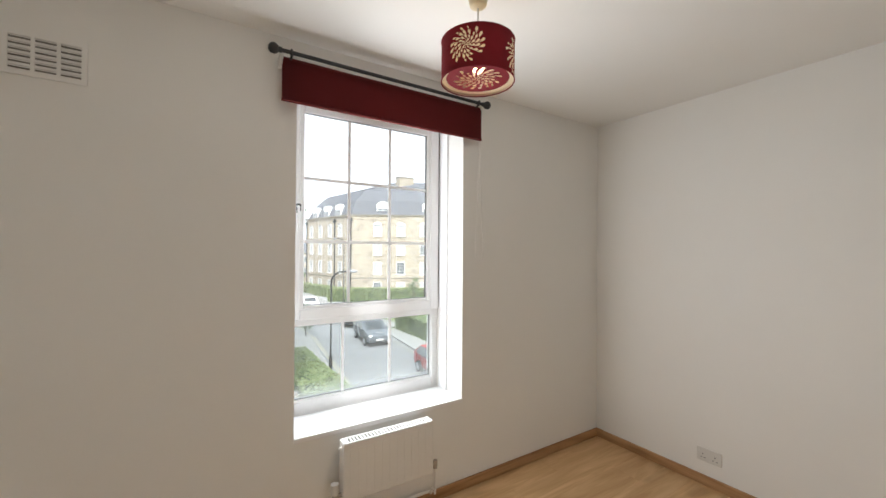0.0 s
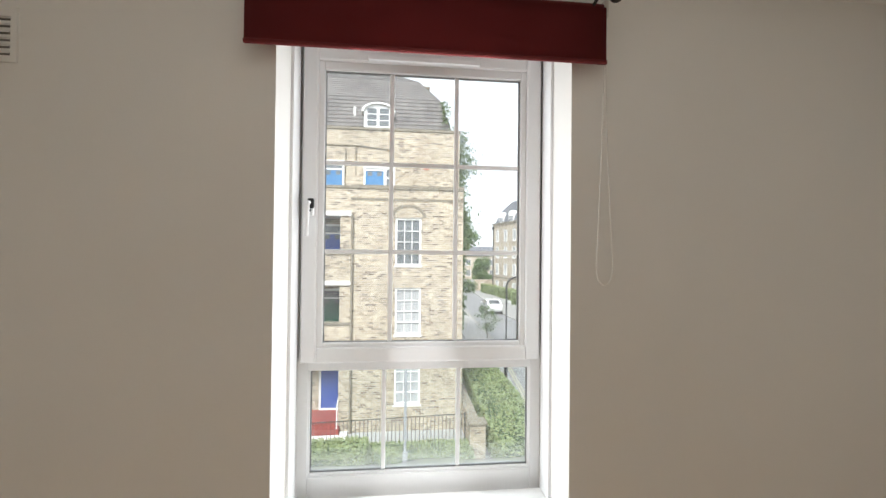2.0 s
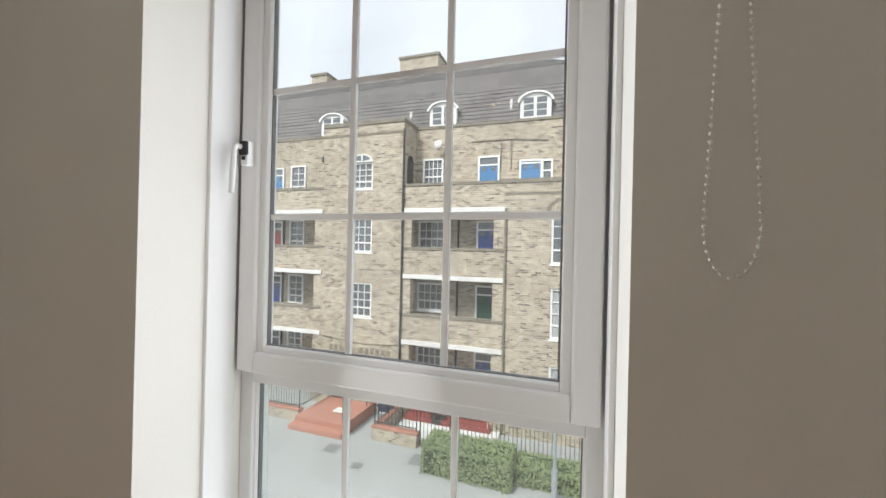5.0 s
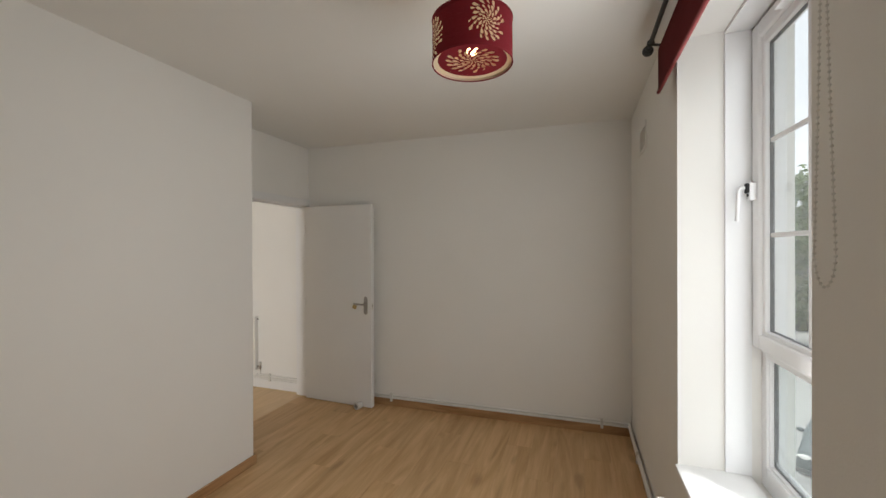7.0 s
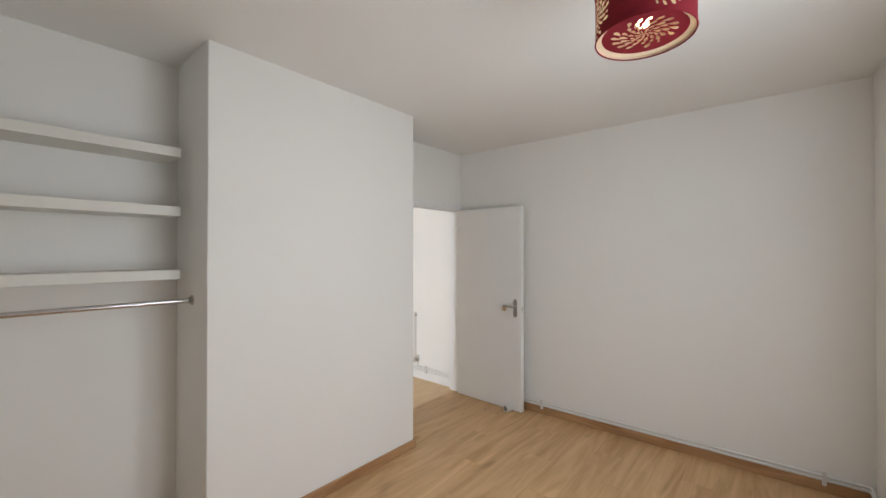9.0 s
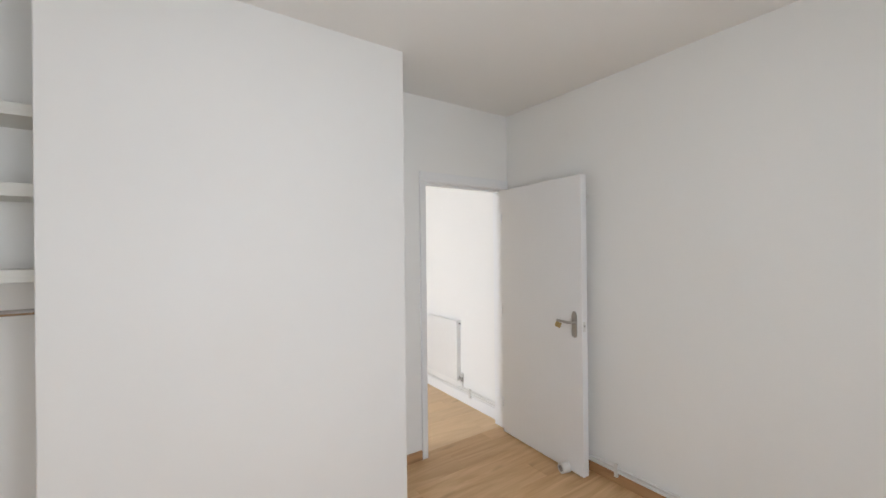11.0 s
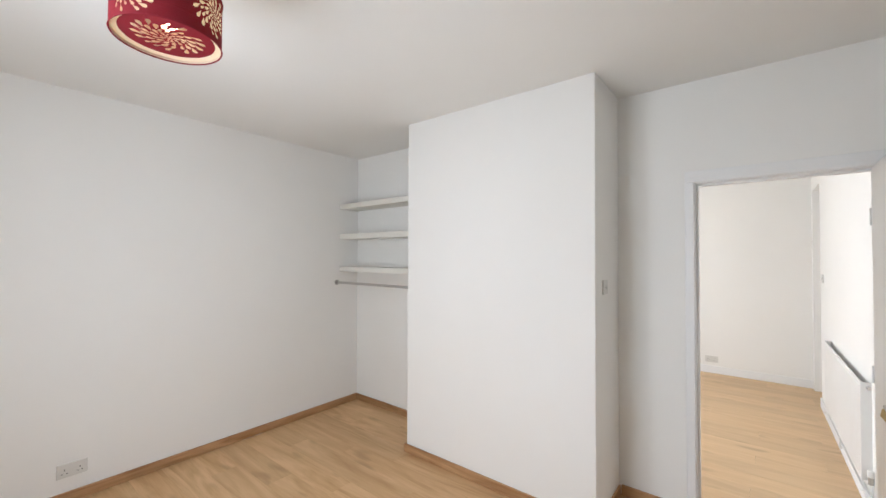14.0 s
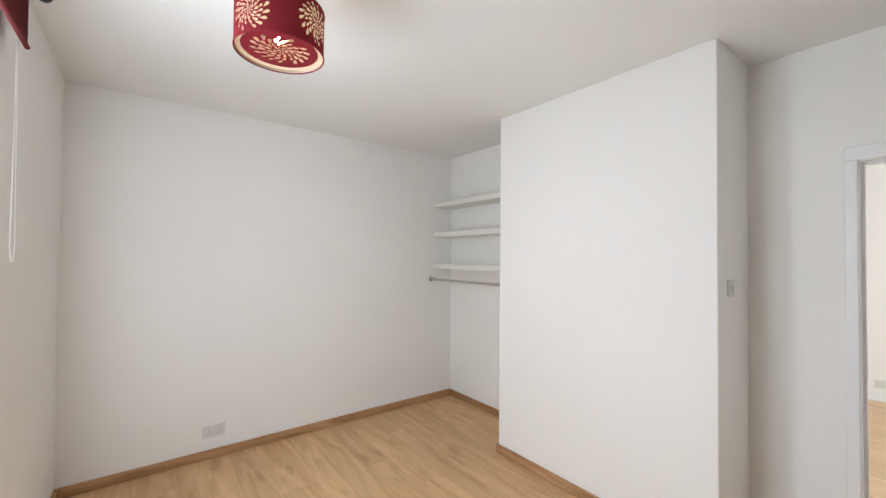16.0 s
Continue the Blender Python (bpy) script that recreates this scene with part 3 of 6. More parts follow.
# doorway lining, architrave and threshold
lining = bmesh.new()
box(lining, DX0 - 0.03, HYN - 0.006, 0, DX0, YS + 0.006, DZ)
box(lining, DX1, HYN - 0.006, 0, DX1 + 0.03, YS + 0.006, DZ)
box(lining, DX0 - 0.03, HYN - 0.006, DZ, DX1 + 0.03, YS + 0.006, DZ + 0.03)
box(lining, DX1 - 0.013, HYN + 0.03, 0, DX1, YS - 0.045, DZ)
box(lining, DX0, HYN + 0.03, DZ - 0.013, DX1 - 0.013, YS - 0.045, DZ)
structure("trim_door_lining", lining, GLOSS, "white gloss door lining")
arch = bmesh.new()
box(arch, DX1 + 0.004, YS, 0, DX1 + 0.05, YS + 0.017, DZ + 0.004, bevel=0.004)
box(arch, DX0 - 0.04, YS, DZ + 0.004, DX1 + 0.05, YS + 0.017, DZ + 0.072, bevel=0.004)
box(arch, DX0 - 0.04, YS, 0, DX0 - 0.004, YS + 0.017, DZ + 0.004, bevel=0.004)
structure("trim_architrave", arch, GLOSS, "white gloss door architrave")
arch2 = bmesh.new()
box(arch2, DX1 + 0.004, HYN - 0.017, 0, DX1 + 0.05, HYN, DZ + 0.004, bevel=0.004)
box(arch2, DX0 - 0.05, HYN - 0.017, DZ + 0.004, DX1 + 0.05, HYN, DZ + 0.06, bevel=0.004)
structure("trim_architrave_hall", arch2, GLOSS, "white gloss door architrave on the hall side")

# ---- the open door ----
hinge = (0.130, -3.062, 0)
door = tagged(thing("door_1", hinge, "white painted flush door standing open against the wall", "door"), kind="structure")
LW = 0.79
door_at = Matrix.Translation(hinge) @ Matrix.Rotation(radians(88.0), 4, "Z")


def door_part(name, bm, m, parent, label="", smooth=False):
    bm.transform(door_at)
    return part(name, bm, m, parent, label, smooth)


# the leaf in its own measure: x along it from the hinge, -y the face to the room
leaf = door_part("leaf", nb(0.003, -0.022, 0.008, LW, 0.030, 1.983, bevel=0.003), GLOSS, door)
for face, s in ((-0.022, -1), (0.030, 1)):
    plate_pts = [(LW - 0.06 + 0.02 * math.cos(a), 0.995 + 0.06 + 0.02 * math.sin(a) + (0.01 if 0.8 < a < 2.3 else 0)) for a in [math.pi * k / 10 for k in range(11)]]
    plate_pts += [(LW - 0.06 + 0.02 * math.cos(a), 0.995 - 0.065 + 0.02 * math.sin(a)) for a in [math.pi + math.pi * k / 10 for k in range(11)]]
    pl = prism(bmesh.new(), plate_pts, "y", face, face + s * 0.007, bevel=0.002)
    plate = door_part("handle_plate", pl, STEEL, leaf, "satin steel lever plate")
    lv = tube(bmesh.new(), bend([(LW - 0.06, face, 1.012), (LW - 0.06, face + s * 0.05, 1.012), (LW - 0.165, face + s * 0.052, 1.016)], 0.02), 0.0085, 12)
    cyl(lv, (LW - 0.06, face, 1.012), (LW - 0.06, face + s * 0.016, 1.012), 0.014, 16)
    if s > 0:
        tube(lv, bend([(LW - 0.165, face + 0.052, 1.016), (LW - 0.175, face + 0.052, 1.016), (LW - 0.18, face + 0.03, 1.016)], 0.008), 0.008, 10)
    door_part("lever", lv, STEEL, plate, "satin steel lever handle", True)
    for z in (1.05, 0.93):
        door_part("screw", cyl(bmesh.new(), (LW - 0.06, face, z + 0.012), (LW - 0.06, face + s * 0.0085, z + 0.012), 0.004, 8), STEEL, plate)
door_part("latch_plate", nb(LW - 0.001, -0.013, 0.955, LW + 0.0015, 0.009, 1.02, bevel=0.0006), PLASTIC, leaf, "white painted latch plate")
door_part("latch", nb(LW, -0.007, 0.985, LW + 0.007, 0.003, 1.0, bevel=0.002), STEEL, leaf)
for z in (0.25, 1.0, 1.75):
    door_part("hinge", cyl(bmesh.new(), (0.0, -0.024, z - 0.04), (0.0, -0.024, z + 0.04), 0.006, 10), GLOSS, leaf, "painted butt hinge", True)
hook = tube(bmesh.new(), bend([(LW - 0.03, 0.030, 1.83), (LW - 0.03, 0.05, 1.825), (LW - 0.03, 0.085, 1.85)], 0.015), 0.007, 8)
box(hook, LW - 0.045, 0.030, 1.80, LW - 0.015, 0.034, 1.86, bevel=0.001)
door_part("coat_hook", hook, PLASTIC, leaf, "white coat hook", True)

# padlock on the lever
lock_at = door_at @ Matrix.Translation((LW - 0.152, -0.074, 0.99))
lock = thing("padlock", lock_at.translation, "small brass padlock hanging from the door lever", "padlock")


def lock_part(name, bm, m, label="", smooth=False):
    bm.transform(lock_at @ pose(0, 0, 0, 0, 22, 18))
    return part(name, bm, m, lock, label, smooth)


lock_part("lock_body", nb(-0.02, -0.008, -0.02, 0.018, 0.008, 0.014, bevel=0.003), BRASS)
lock_part("shackle", tube(bmesh.new(), [(0.012 * math.cos(a), 0, 0.014 + 0.02 * math.sin(a)) for a in [math.pi * k / 12 for k in range(13)]], 0.003, 8), CHROME, "steel shackle", True)

# roll of tape used as a door stop
roll = thing("tape_roll", (0.25, -2.40, 0.0), "roll of white tape lying against the door as a stop", "tape roll")
rb = bmesh.new()
cyl(rb, (0.19, -2.39, 0.034), (0.245, -2.405, 0.034), 0.034, 28)
part("tape", rb, PLASTIC, roll, "", True)
rb = bmesh.new()
cyl(rb, (0.244, -2.4047, 0.034), (0.2475, -2.4057, 0.034), 0.020, 20)
part("cardboard_core", rb, mat("grey_card", (0.30, 0.29, 0.27), (0.22, 0.21, 0.2), 8, 90, 0.8), roll)


# ---- radiators ----
def radiator(name, x0, x1, z0, z1, label, slots, wall_y=0.0):
    """A panel radiator on a wall at y = 0 facing -y; returns the thing."""
    r = thing(name, ((x0 + x1) / 2, 0, z0), label, "radiator")
    part("front_panel", nb(x0, -0.092, z0, x1, -0.080, z1 - 0.004, bevel=0.005), ENAMEL, r)
    ribs = bmesh.new()
    n = max(4, int((x1 - x0 - 0.06) / 0.04))
    for k in range(n):
        u = x0 + 0.045 + k * (x1 - x0 - 0.09) / (n - 1)
        prism(ribs, [(u - 0.013, z0 + 0.03), (u + 0.013, z0 + 0.03), (u + 0.009, z0 + 0.036), (u - 0.009, z0 + 0.036)], "y", -0.0945, -0.09)
        box(ribs, u - 0.011, -0.0932, z0 + 0.036, u + 0.011, -0.091, z1 - 0.035)
    part("pressed_ribs", ribs, ENAMEL, r)
    part("back_panel", nb(x0 + 0.005, -0.034, z0, x1 - 0.005, -0.022, z1 - 0.006, bevel=0.004), ENAMEL, r)
    fins = bmesh.new()
    low, high = [], []
    for k in range(int((x1 - x0 - 0.04) / 0.0125)):
        u, y = x0 + 0.02 + k * 0.0125, (-0.0795, -0.0795, -0.0345, -0.0345)[k % 4]
        low.append(fins.verts.new((u, y, z0 + 0.02)))
        high.append(fins.verts.new((u, y, z1 - 0.07)))
    for k in range(len(low) - 1):
        fins.faces.new((low[k], low[k + 1], high[k + 1], high[k]))
    part("convector_fin", fins, ENAMEL, r, "folded steel convector sheet")
    if slots:
        g = bmesh.new()
        m = int((x1 - x0 - 0.05) / 0.0185)
        pitch = (x1 - x0 - 0.05) / m
        box(g, x0 + 0.002, -0.090, z1 - 0.004, x0 + 0.025, -0.022, z1)
        box(g, x1 - 0.025, -0.090, z1 - 0.004, x1 - 0.002, -0.022, z1)
        box(g, x0 + 0.025, -0.090, z1 - 0.004, x1 - 0.025, -0.080, z1)
        box(g, x0 + 0.025, -0.034, z1 - 0.004, x1 - 0.025, -0.022, z1)
        for k in range(m):
            u = x0 + 0.025 + k * pitch
            box(g, u, -0.080, z1 - 0.0042, u + pitch * 0.42, -0.034, z1 - 0.0002)
        part("top_grille", g, ENAMEL, r)
    for xa, xb in ((x0 - 0.001, x0 + 0.003), (x1 - 0.003, x1 + 0.001)):
        part("side_panel", nb(xa, -0.088, z0 + 0.01, xb, -0.024, z1 - 0.003), ENAMEL, r)
    for xe, s in ((x0, -1), (x1, 1)):
        b = cyl(bmesh.new(), (xe - s * 0.01, -0.056, z1 - 0.035), (xe + s * 0.012, -0.056, z1 - 0.035), 0.011, 14)
        cyl(b, (xe + s * 0.010, -0.056, z1 - 0.035), (xe + s * 0.017, -0.056, z1 - 0.035), 0.006, 10)
        part("bleed_plug", b, PIPE_W if s < 0 else CHROME, r, "", True)
        v = bmesh.new()
        vx = xe + s * 0.035
        cyl(v, (xe - s * 0.005, -0.056, z0 + 0.035), (vx, -0.056, z0 + 0.035), 0.011, 14)
        cyl(v, (vx, -0.056, z0 + 0.005), (vx, -0.056, z0 + 0.05), 0.014, 14)
        part("valve", v, STEEL, r, "dull metal valve", True)
        cap = cyl(bmesh.new(), (vx, -0.056, z0 + 0.048), (vx, -0.056, z0 + 0.085 if s > 0 else z0 + 0.1), 0.016 if s > 0 else 0.02, 18)
        if s < 0 or not slots:
            part("valve_cap", cap, PLASTIC, r, "white valve cap", True)
        else:
            cap.free()
        part("tail_pipe", tube(bmesh.new(), [(vx, -0.056, z0 + 0.01), (vx, -0.056, 0.10)], 0.0075, 10), PIPE_W, r, "", True)
    for u in (x0 + 0.1, x1 - 0.1):
        part("wall_bracket", nb(u - 0.015, -0.022, z0 + 0.02, u + 0.015, wall_y, z1 - 0.03), ENAMEL, r)
    return r


rad = radiator("radiator", 1.75, 2.285, 0.25, 0.557, "white double panel radiator under the window sill, grille on top", True, YN)
rad2 = radiator("radiator", -0.75, 0.75, 0.20, 0.80, "long white single panel radiator on the hall wall", False)
rad2.matrix_basis = Matrix.Translation((0.002, -4.54, 0.2)) @ Matrix.Rotation(radians(90), 4, "Z")


# ---- pipes along the skirting ----
def pipe_run(name, lines, label, clips=()):
    p = thing(name, lines[0][0], label, "pipe")

    def fit_wall(bm):
        for v in bm.verts:
            if v.co.y > YS and v.co.x < 0.2:
                v.co.x += (LEAN * (YN - v.co.y) + 0.01) * min(1, (0.2 - v.co.x) / 0.1)
        return bm

    for ln in lines:
        part("pipe", fit_wall(tube(bmesh.new(), bend(ln, 0.02), 0.0085, 10)), PIPE_W, p, "", True)
    for (x, y, z, ax) in clips:
        c = bmesh.new()
        if ax == "x":
            box(c, x - 0.004, y - 0.011, z - 0.05, x + 0.014, y + 0.011, z + 0.035, bevel=0.003)
        else:
            box(c, x - 0.011, y - 0.014, z - 0.05, x + 0.011, y + 0.004, z + 0.035, bevel=0.003)
        part("clip", fit_wall(c), PLASTIC, p, "white plastic pipe clip")
    return p


pipe_run("heating_pipes", [
    [(X0 + 0.022, YS + 0.03, 0.108), (X0 + 0.022, YN - 0.022, 0.108), (1.715, YN - 0.022, 0.108), (1.715, YN - 0.05, 0.108)],
    [(X0 + 0.024, YS + 0.03, 0.084), (X0 + 0.024, YN - 0.024, 0.084), (2.32, YN - 0.024, 0.084), (2.32, YN - 0.05, 0.084), (2.32, YN - 0.056, 0.12)]],
    "pair of white painted heating pipes running above the skirting",
    [(X0 + 0.022, -2.12, 0.1, "x"), (X0 + 0.022, -0.2, 0.1, "x"), (0.5, YN - 0.022, 0.1, "y"), (1.3, YN - 0.022, 0.1, "y")])
pipe_run("heating_pipes", [
    [(HX0 + 0.03, HYN - 0.02, 0.125), (HX0 + 0.03, -5.35, 0.125), (HX0 + 0.056, -5.35, 0.13)],
    [(HX0 + 0.03, HYN - 0.02, 0.15), (HX0 + 0.03, -3.78, 0.15), (HX0 + 0.056, -3.76, 0.16)]],
    "white painted heating pipes along the hall skirting",
    [(HX0 + 0.03, -3.6, 0.14, "x"), (HX0 + 0.03, -4.6, 0.14, "x")])

# ---- roller blind, curtain pole and chain ----
blind = thing("roller_blind", (2.06, -0.03, 2.46), "maroon fabric roller blind rolled nearly up above the window", "blind")
bb = bmesh.new()
cols, rows_ = 40, 8
grid = [[bb.verts.new((1.447 + 1.228 * i / cols, -0.030 + 0.0016 * math.sin(i * 0.55) * j / rows_, 2.474 - 0.198 * j / rows_)) for i in range(cols + 1)] for j in range(rows_ + 1)]
for j in range(rows_):
    for i in range(cols):
        bb.faces.new((grid[j][i], grid[j][i + 1], grid[j + 1][i + 1], grid[j + 1][i]))
bmesh.ops.solidify(bb, geom=bb.faces[:], thickness=0.0014)
part("fabric", bb, BLIND, blind, "", True)
part("hem_bar", tube(bmesh.new(), [(1.447, -0.029, 2.279), (2.675, -0.029, 2.279)], 0.0085, 12), BLIND, blind, "fabric covered hem bar", True)
part("roller", cyl(bmesh.new(), (1.455, -0.008, 2.474), (2.667, -0.008, 2.474), 0.022, 24), BLIND, blind, "", True)
for bx in (1.438, 2.668):
    part("end_bracket", nb(bx, -0.03, 2.445, bx + 0.016, YN, 2.505, bevel=0.004), PLASTIC, blind, "white plastic blind bracket")
pole = thing("curtain_pole", (2.05, -0.065, 2.497), "thin black metal curtain pole with ball finials", "curtain pole")
part("rod", cyl(bmesh.new(), (1.425, -0.066, 2.498), (2.67, -0.066, 2.498), 0.0095, 16), IRON, pole, "", True)
for fx, s in ((1.425, -1), (2.67, 1)):
    f = ball(bmesh.new(), (fx + s * 0.022, -0.066, 2.498), 0.025, 18)
    cyl(f, (fx - s * 0.014, -0.066, 2.498), (fx + s * 0.004, -0.066, 2.498), 0.0135, 16)
    part("finial", f, IRON, pole, "black ball finial", True)
for bx in (1.487, 2.628):
    b = tube(bmesh.new(), bend([(bx, YN, 2.485), (bx, -0.03, 2.48), (bx, -0.066, 2.490)], 0.02), 0.006, 8)
    cyl(b, (bx, YN, 2.485), (bx, YN - 0.006, 2.485), 0.022, 16)
    tube(b, [(bx - 0.004, -0.066 + 0.0135 * math.cos(a), 2.498 + 0.0135 * math.sin(a)) for a in [2 * math.pi * k / 14 for k in range(15)]], 0.004, 6)
    part("pole_bracket", b, IRON, pole, "", True)
chain = thing("blind_chain", (2.69, 0.0, 1.48), "looped white bead chain of the roller blind", "bead chain")
line = []
for k in range(60):
    q = k / 59
    z = 2.455 - q * 0.90
    wide = 0.004 + 0.027 * max(0.0, (q - 0.25) / 0.75) ** 1.4
    line.append((wide, z))
pts_l = [Vector((2.682 - w + 0.006 * (2.455 - z), -0.003, z)) for w, z in line]
pts_r = [Vector((2.682 + w + 0.006 * (2.455 - z), -0.005, z)) for w, z in line]
cx, w0 = 2.682 + 0.0054, line[-1][0]
arc = [Vector((cx - w0 * math.cos(a), -0.004, 1.555 - 0.068 * math.sin(a))) for a in [math.pi * k / 12 for k in range(1, 12)]]
loop = pts_l + arc + pts_r[::-1]
part("cord", tube(bmesh.new(), loop, 0.0007, 5), PLASTIC, chain)
beads = bmesh.new()
acc = 0.0
for a, b in zip(loop, loop[1:]):
    d = (b - a).length
    while acc < d:
        bmesh.ops.create_icosphere(beads, subdivisions=1, radius=0.003, matrix=Matrix.Translation(a.lerp(b, acc / d)))
        acc += 0.011
    acc -= d
tagged(part("bead_string", beads, PLASTIC, chain, "small white plastic beads", True), kind="stuff")

# ---- pendant lamp with a cut-out drum shade ----
LX, LY, LR, LZ0, LZ1 = 2.073, -0.762, 0.150, 2.246, 2.408
lamp = thing("pendant_lamp", (LX, LY, LZ0), "maroon fabric drum pendant lamp with cut-out flower pattern, lit", "ceiling lamp")


def inside(p, poly):
    hit = False
    for (xa, ya), (xb, yb) in zip(poly, poly[1:] + poly[:1]):
        if (ya > p[1]) != (yb > p[1]) and p[0] < (xb - xa) * (p[1] - ya) / (yb - ya) + xa:
            hit = not hit
    return hit


def flower(cx, cy, size, turn, v0=-9.0, v1=9.0):
    """Drop-shaped petals in rings round a centre, as outlines of (u, v) that never touch."""
    out = []
    for rk, n, ln, wd in ((0.06, 5, 0.13, 0.075), (0.19, 9, 0.20, 0.12), (0.38, 13, 0.27, 0.155), (0.62, 16, 0.33, 0.18), (0.88, 18, 0.37, 0.185)):
        for k in range(n):
            a = turn + 2 * math.pi * (k + 0.5 * (n % 3)) / n + random.uniform(-0.04, 0.04)
            if rk > 0.8 and (k * 7) % 17 in (3, 8, 12):
                continue
            for shrink in (1.0, 0.85, 0.7, 0.55):
                ln2, wd2 = ln * shrink, wd * shrink
                base = Vector((math.cos(a), math.sin(a))) * (rk - ln2 * 0.35)
                d = Vector((math.cos(a + 0.75), math.sin(a + 0.75)))
                s = Vector((-d.y, d.x))
                prof = ((0.0, 0.06), (0.3, 0.42), (0.62, 0.85), (0.85, 0.8), (1.0, 0.3), (1.0, -0.3), (0.85, -0.8), (0.62, -0.85), (0.3, -0.42), (0.0, -0.06))
                poly = [(cx + size * (base + d * ln2 * p + s * wd2 * 0.5 * q).x, cy + size * (base + d * ln2 * p + s * wd2 * 0.5 * q).y) for p, q in prof]
                fat = [(cx + size * (base + d * ln2 * (p * 1.06 - 0.03) + s * wd2 * 0.56 * q).x, cy + size * (base + d * ln2 * (p * 1.06 - 0.03) + s * wd2 * 0.56 * q).y) for p, q in prof]
                if all(v0 < y < v1 for _, y in poly) and not any(inside(p, o) for o in out for p in fat) and not any(inside(p, fat) for o in out for p in o):
                    out.append(poly)
                    break
    return out


def cut_sheet(outline, holes):
    """A flat filled sheet with holes, as a bmesh in the xy plane."""
    cu = bpy.data.curves.new("sheet", "CURVE")
    cu.dimensions, cu.fill_mode = "2D", "BOTH"
    for poly in [outline, *holes]:
        sp = cu.splines.new("POLY")
        sp.points.add(len(poly) - 1)
        for p, (u, v) in zip(sp.points, poly):
            p.co = (u, v, 0, 1)
        sp.use_cyclic_u = True
    ob = bpy.data.objects.new("sheet", cu)
    scene.collection.objects.link(ob)
    dg = bpy.context.evaluated_depsgraph_get()
    me = bpy.data.meshes.new_from_object(ob.evaluated_get(dg))
    bm = bmesh.new()
    bm.from_mesh(me)
    bpy.data.objects.remove(ob)
    bpy.data.curves.remove(cu)
    bpy.data.meshes.remove(me)
    bmesh.ops.remove_doubles(bm, verts=bm.verts, dist=1e-5)
    return bm


girth, tall = 2 * math.pi * LR, LZ1 - LZ0
holes = []
for k in range(4):
    holes += flower((k + 0.5) * girth / 4, tall * (0.53 if k % 2 else 0.46), 0.069, 0.7 * k, 0.005, tall - 0.005)
edge = [(girth * k / 48, 0.0) for k in range(49)] + [(girth * k / 48, tall) for k in range(48, -1, -1)]
drum = cut_sheet(edge, holes)
for _ in range(5):
    longs = [e for e in drum.edges if abs(e.verts[0].co.x - e.verts[1].co.x) > 0.03]
    if not longs:
        break
    bmesh.ops.subdivide_edges(drum, edges=longs, cuts=1)
    bmesh.ops.triangulate(drum, faces=[f for f in drum.faces if len(f.verts) > 3])
TURN = radians(-100)
for v in drum.verts:
    a = TURN + v.co.x / LR
    v.co = (LX + LR * math.cos(a), LY + LR * math.sin(a), LZ0 + v.co.y)
bmesh.ops.remove_doubles(drum, verts=drum.verts, dist=1e-4)
shade = part("shade", drum, SHADE, lamp, "maroon fabric drum with flower cut-outs", True)
liner = bmesh.new()
bmesh.ops.create_cone(liner, cap_ends=False, segments=64, radius1=LR - 0.003, radius2=LR - 0.003, depth=tall - 0.002, matrix=Matrix.Translation((LX, LY, (LZ0 + LZ1) / 2)))
part("liner", liner, LINER, shade, "cream paper lining", True)
disc = cut_sheet([(0.130 * math.cos(a), 0.130 * math.sin(a)) for a in [2 * math.pi * k / 64 for k in range(64)]], flower(0.0, 0.0, 0.095, 0.3))
bmesh.ops.translate(disc, verts=disc.verts, vec=(LX, LY, LZ0 + 0.014))
part("base_disc", disc, SHADE, lamp, "maroon disc with a flower cut-out closing the shade")
rim = bmesh.new()
for ra, rb2 in ((0.1305, LR - 0.003),):
    va = [rim.verts.new((LX + ra * math.cos(a), LY + ra * math.sin(a), LZ0 + 0.0145)) for a in [2 * math.pi * k / 64 for k in range(64)]]
    vb = [rim.verts.new((LX + rb2 * math.cos(a), LY + rb2 * math.sin(a), LZ0 + 0.010)) for a in [2 * math.pi * k / 64 for k in range(64)]]
    for k in range(64):
        rim.faces.new((va[k], va[(k + 1) % 64], vb[(k + 1) % 64], vb[k]))
part("base_ring", rim, LINER, lamp, "cream ring round the base disc")
for z, r in ((LZ0, LR), (LZ1, LR)):
    rr = tube(bmesh.new(), [(LX + r * math.cos(a), LY + r * math.sin(a), z) for a in [2 * math.pi * k / 64 for k in range(65)]], 0.0025, 6)
    part("trim_ring", rr, SHADE, lamp, "", True)
for a in (0.4, 2.5, 4.6):
    part("spider_wire", tube(bmesh.new(), [(LX, LY, LZ0 + 0.125), (LX + (LR - 0.004) * math.cos(a), LY + (LR - 0.004) * math.sin(a), LZ1 - 0.006)], 0.0018, 6), CHROME, lamp)
part("flex", tube(bmesh.new(), [(LX, LY, LZ0 + 0.13), (LX, LY, ZC - 0.02)], 0.003, 8), PLASTIC, lamp, "thin white flex", True)
part("lamp_holder", cyl(bmesh.new(), (LX, LY, LZ0 + 0.10), (LX, LY, LZ0 + 0.16), 0.018, 18), PLASTIC, lamp, "white lamp holder", True)
rose = cyl(bmesh.new(), (LX, LY, ZC - 0.046), (LX, LY, ZC), 0.035, 28, 0.045)
ball(rose, (LX, LY, ZC - 0.046), 0.035, 20, (1, 1, 0.35))
part("ceiling_rose", rose, CREAM, lamp, "cream plastic ceiling rose", True)
part("bulb", ball(bmesh.new(), (LX, LY, LZ0 + 0.07), 0.028, 18, (1, 1, 1.25)), BULB, lamp, "glowing warm bulb", True)
bulb_light = bpy.data.lights.new("bulb_light", "POINT")
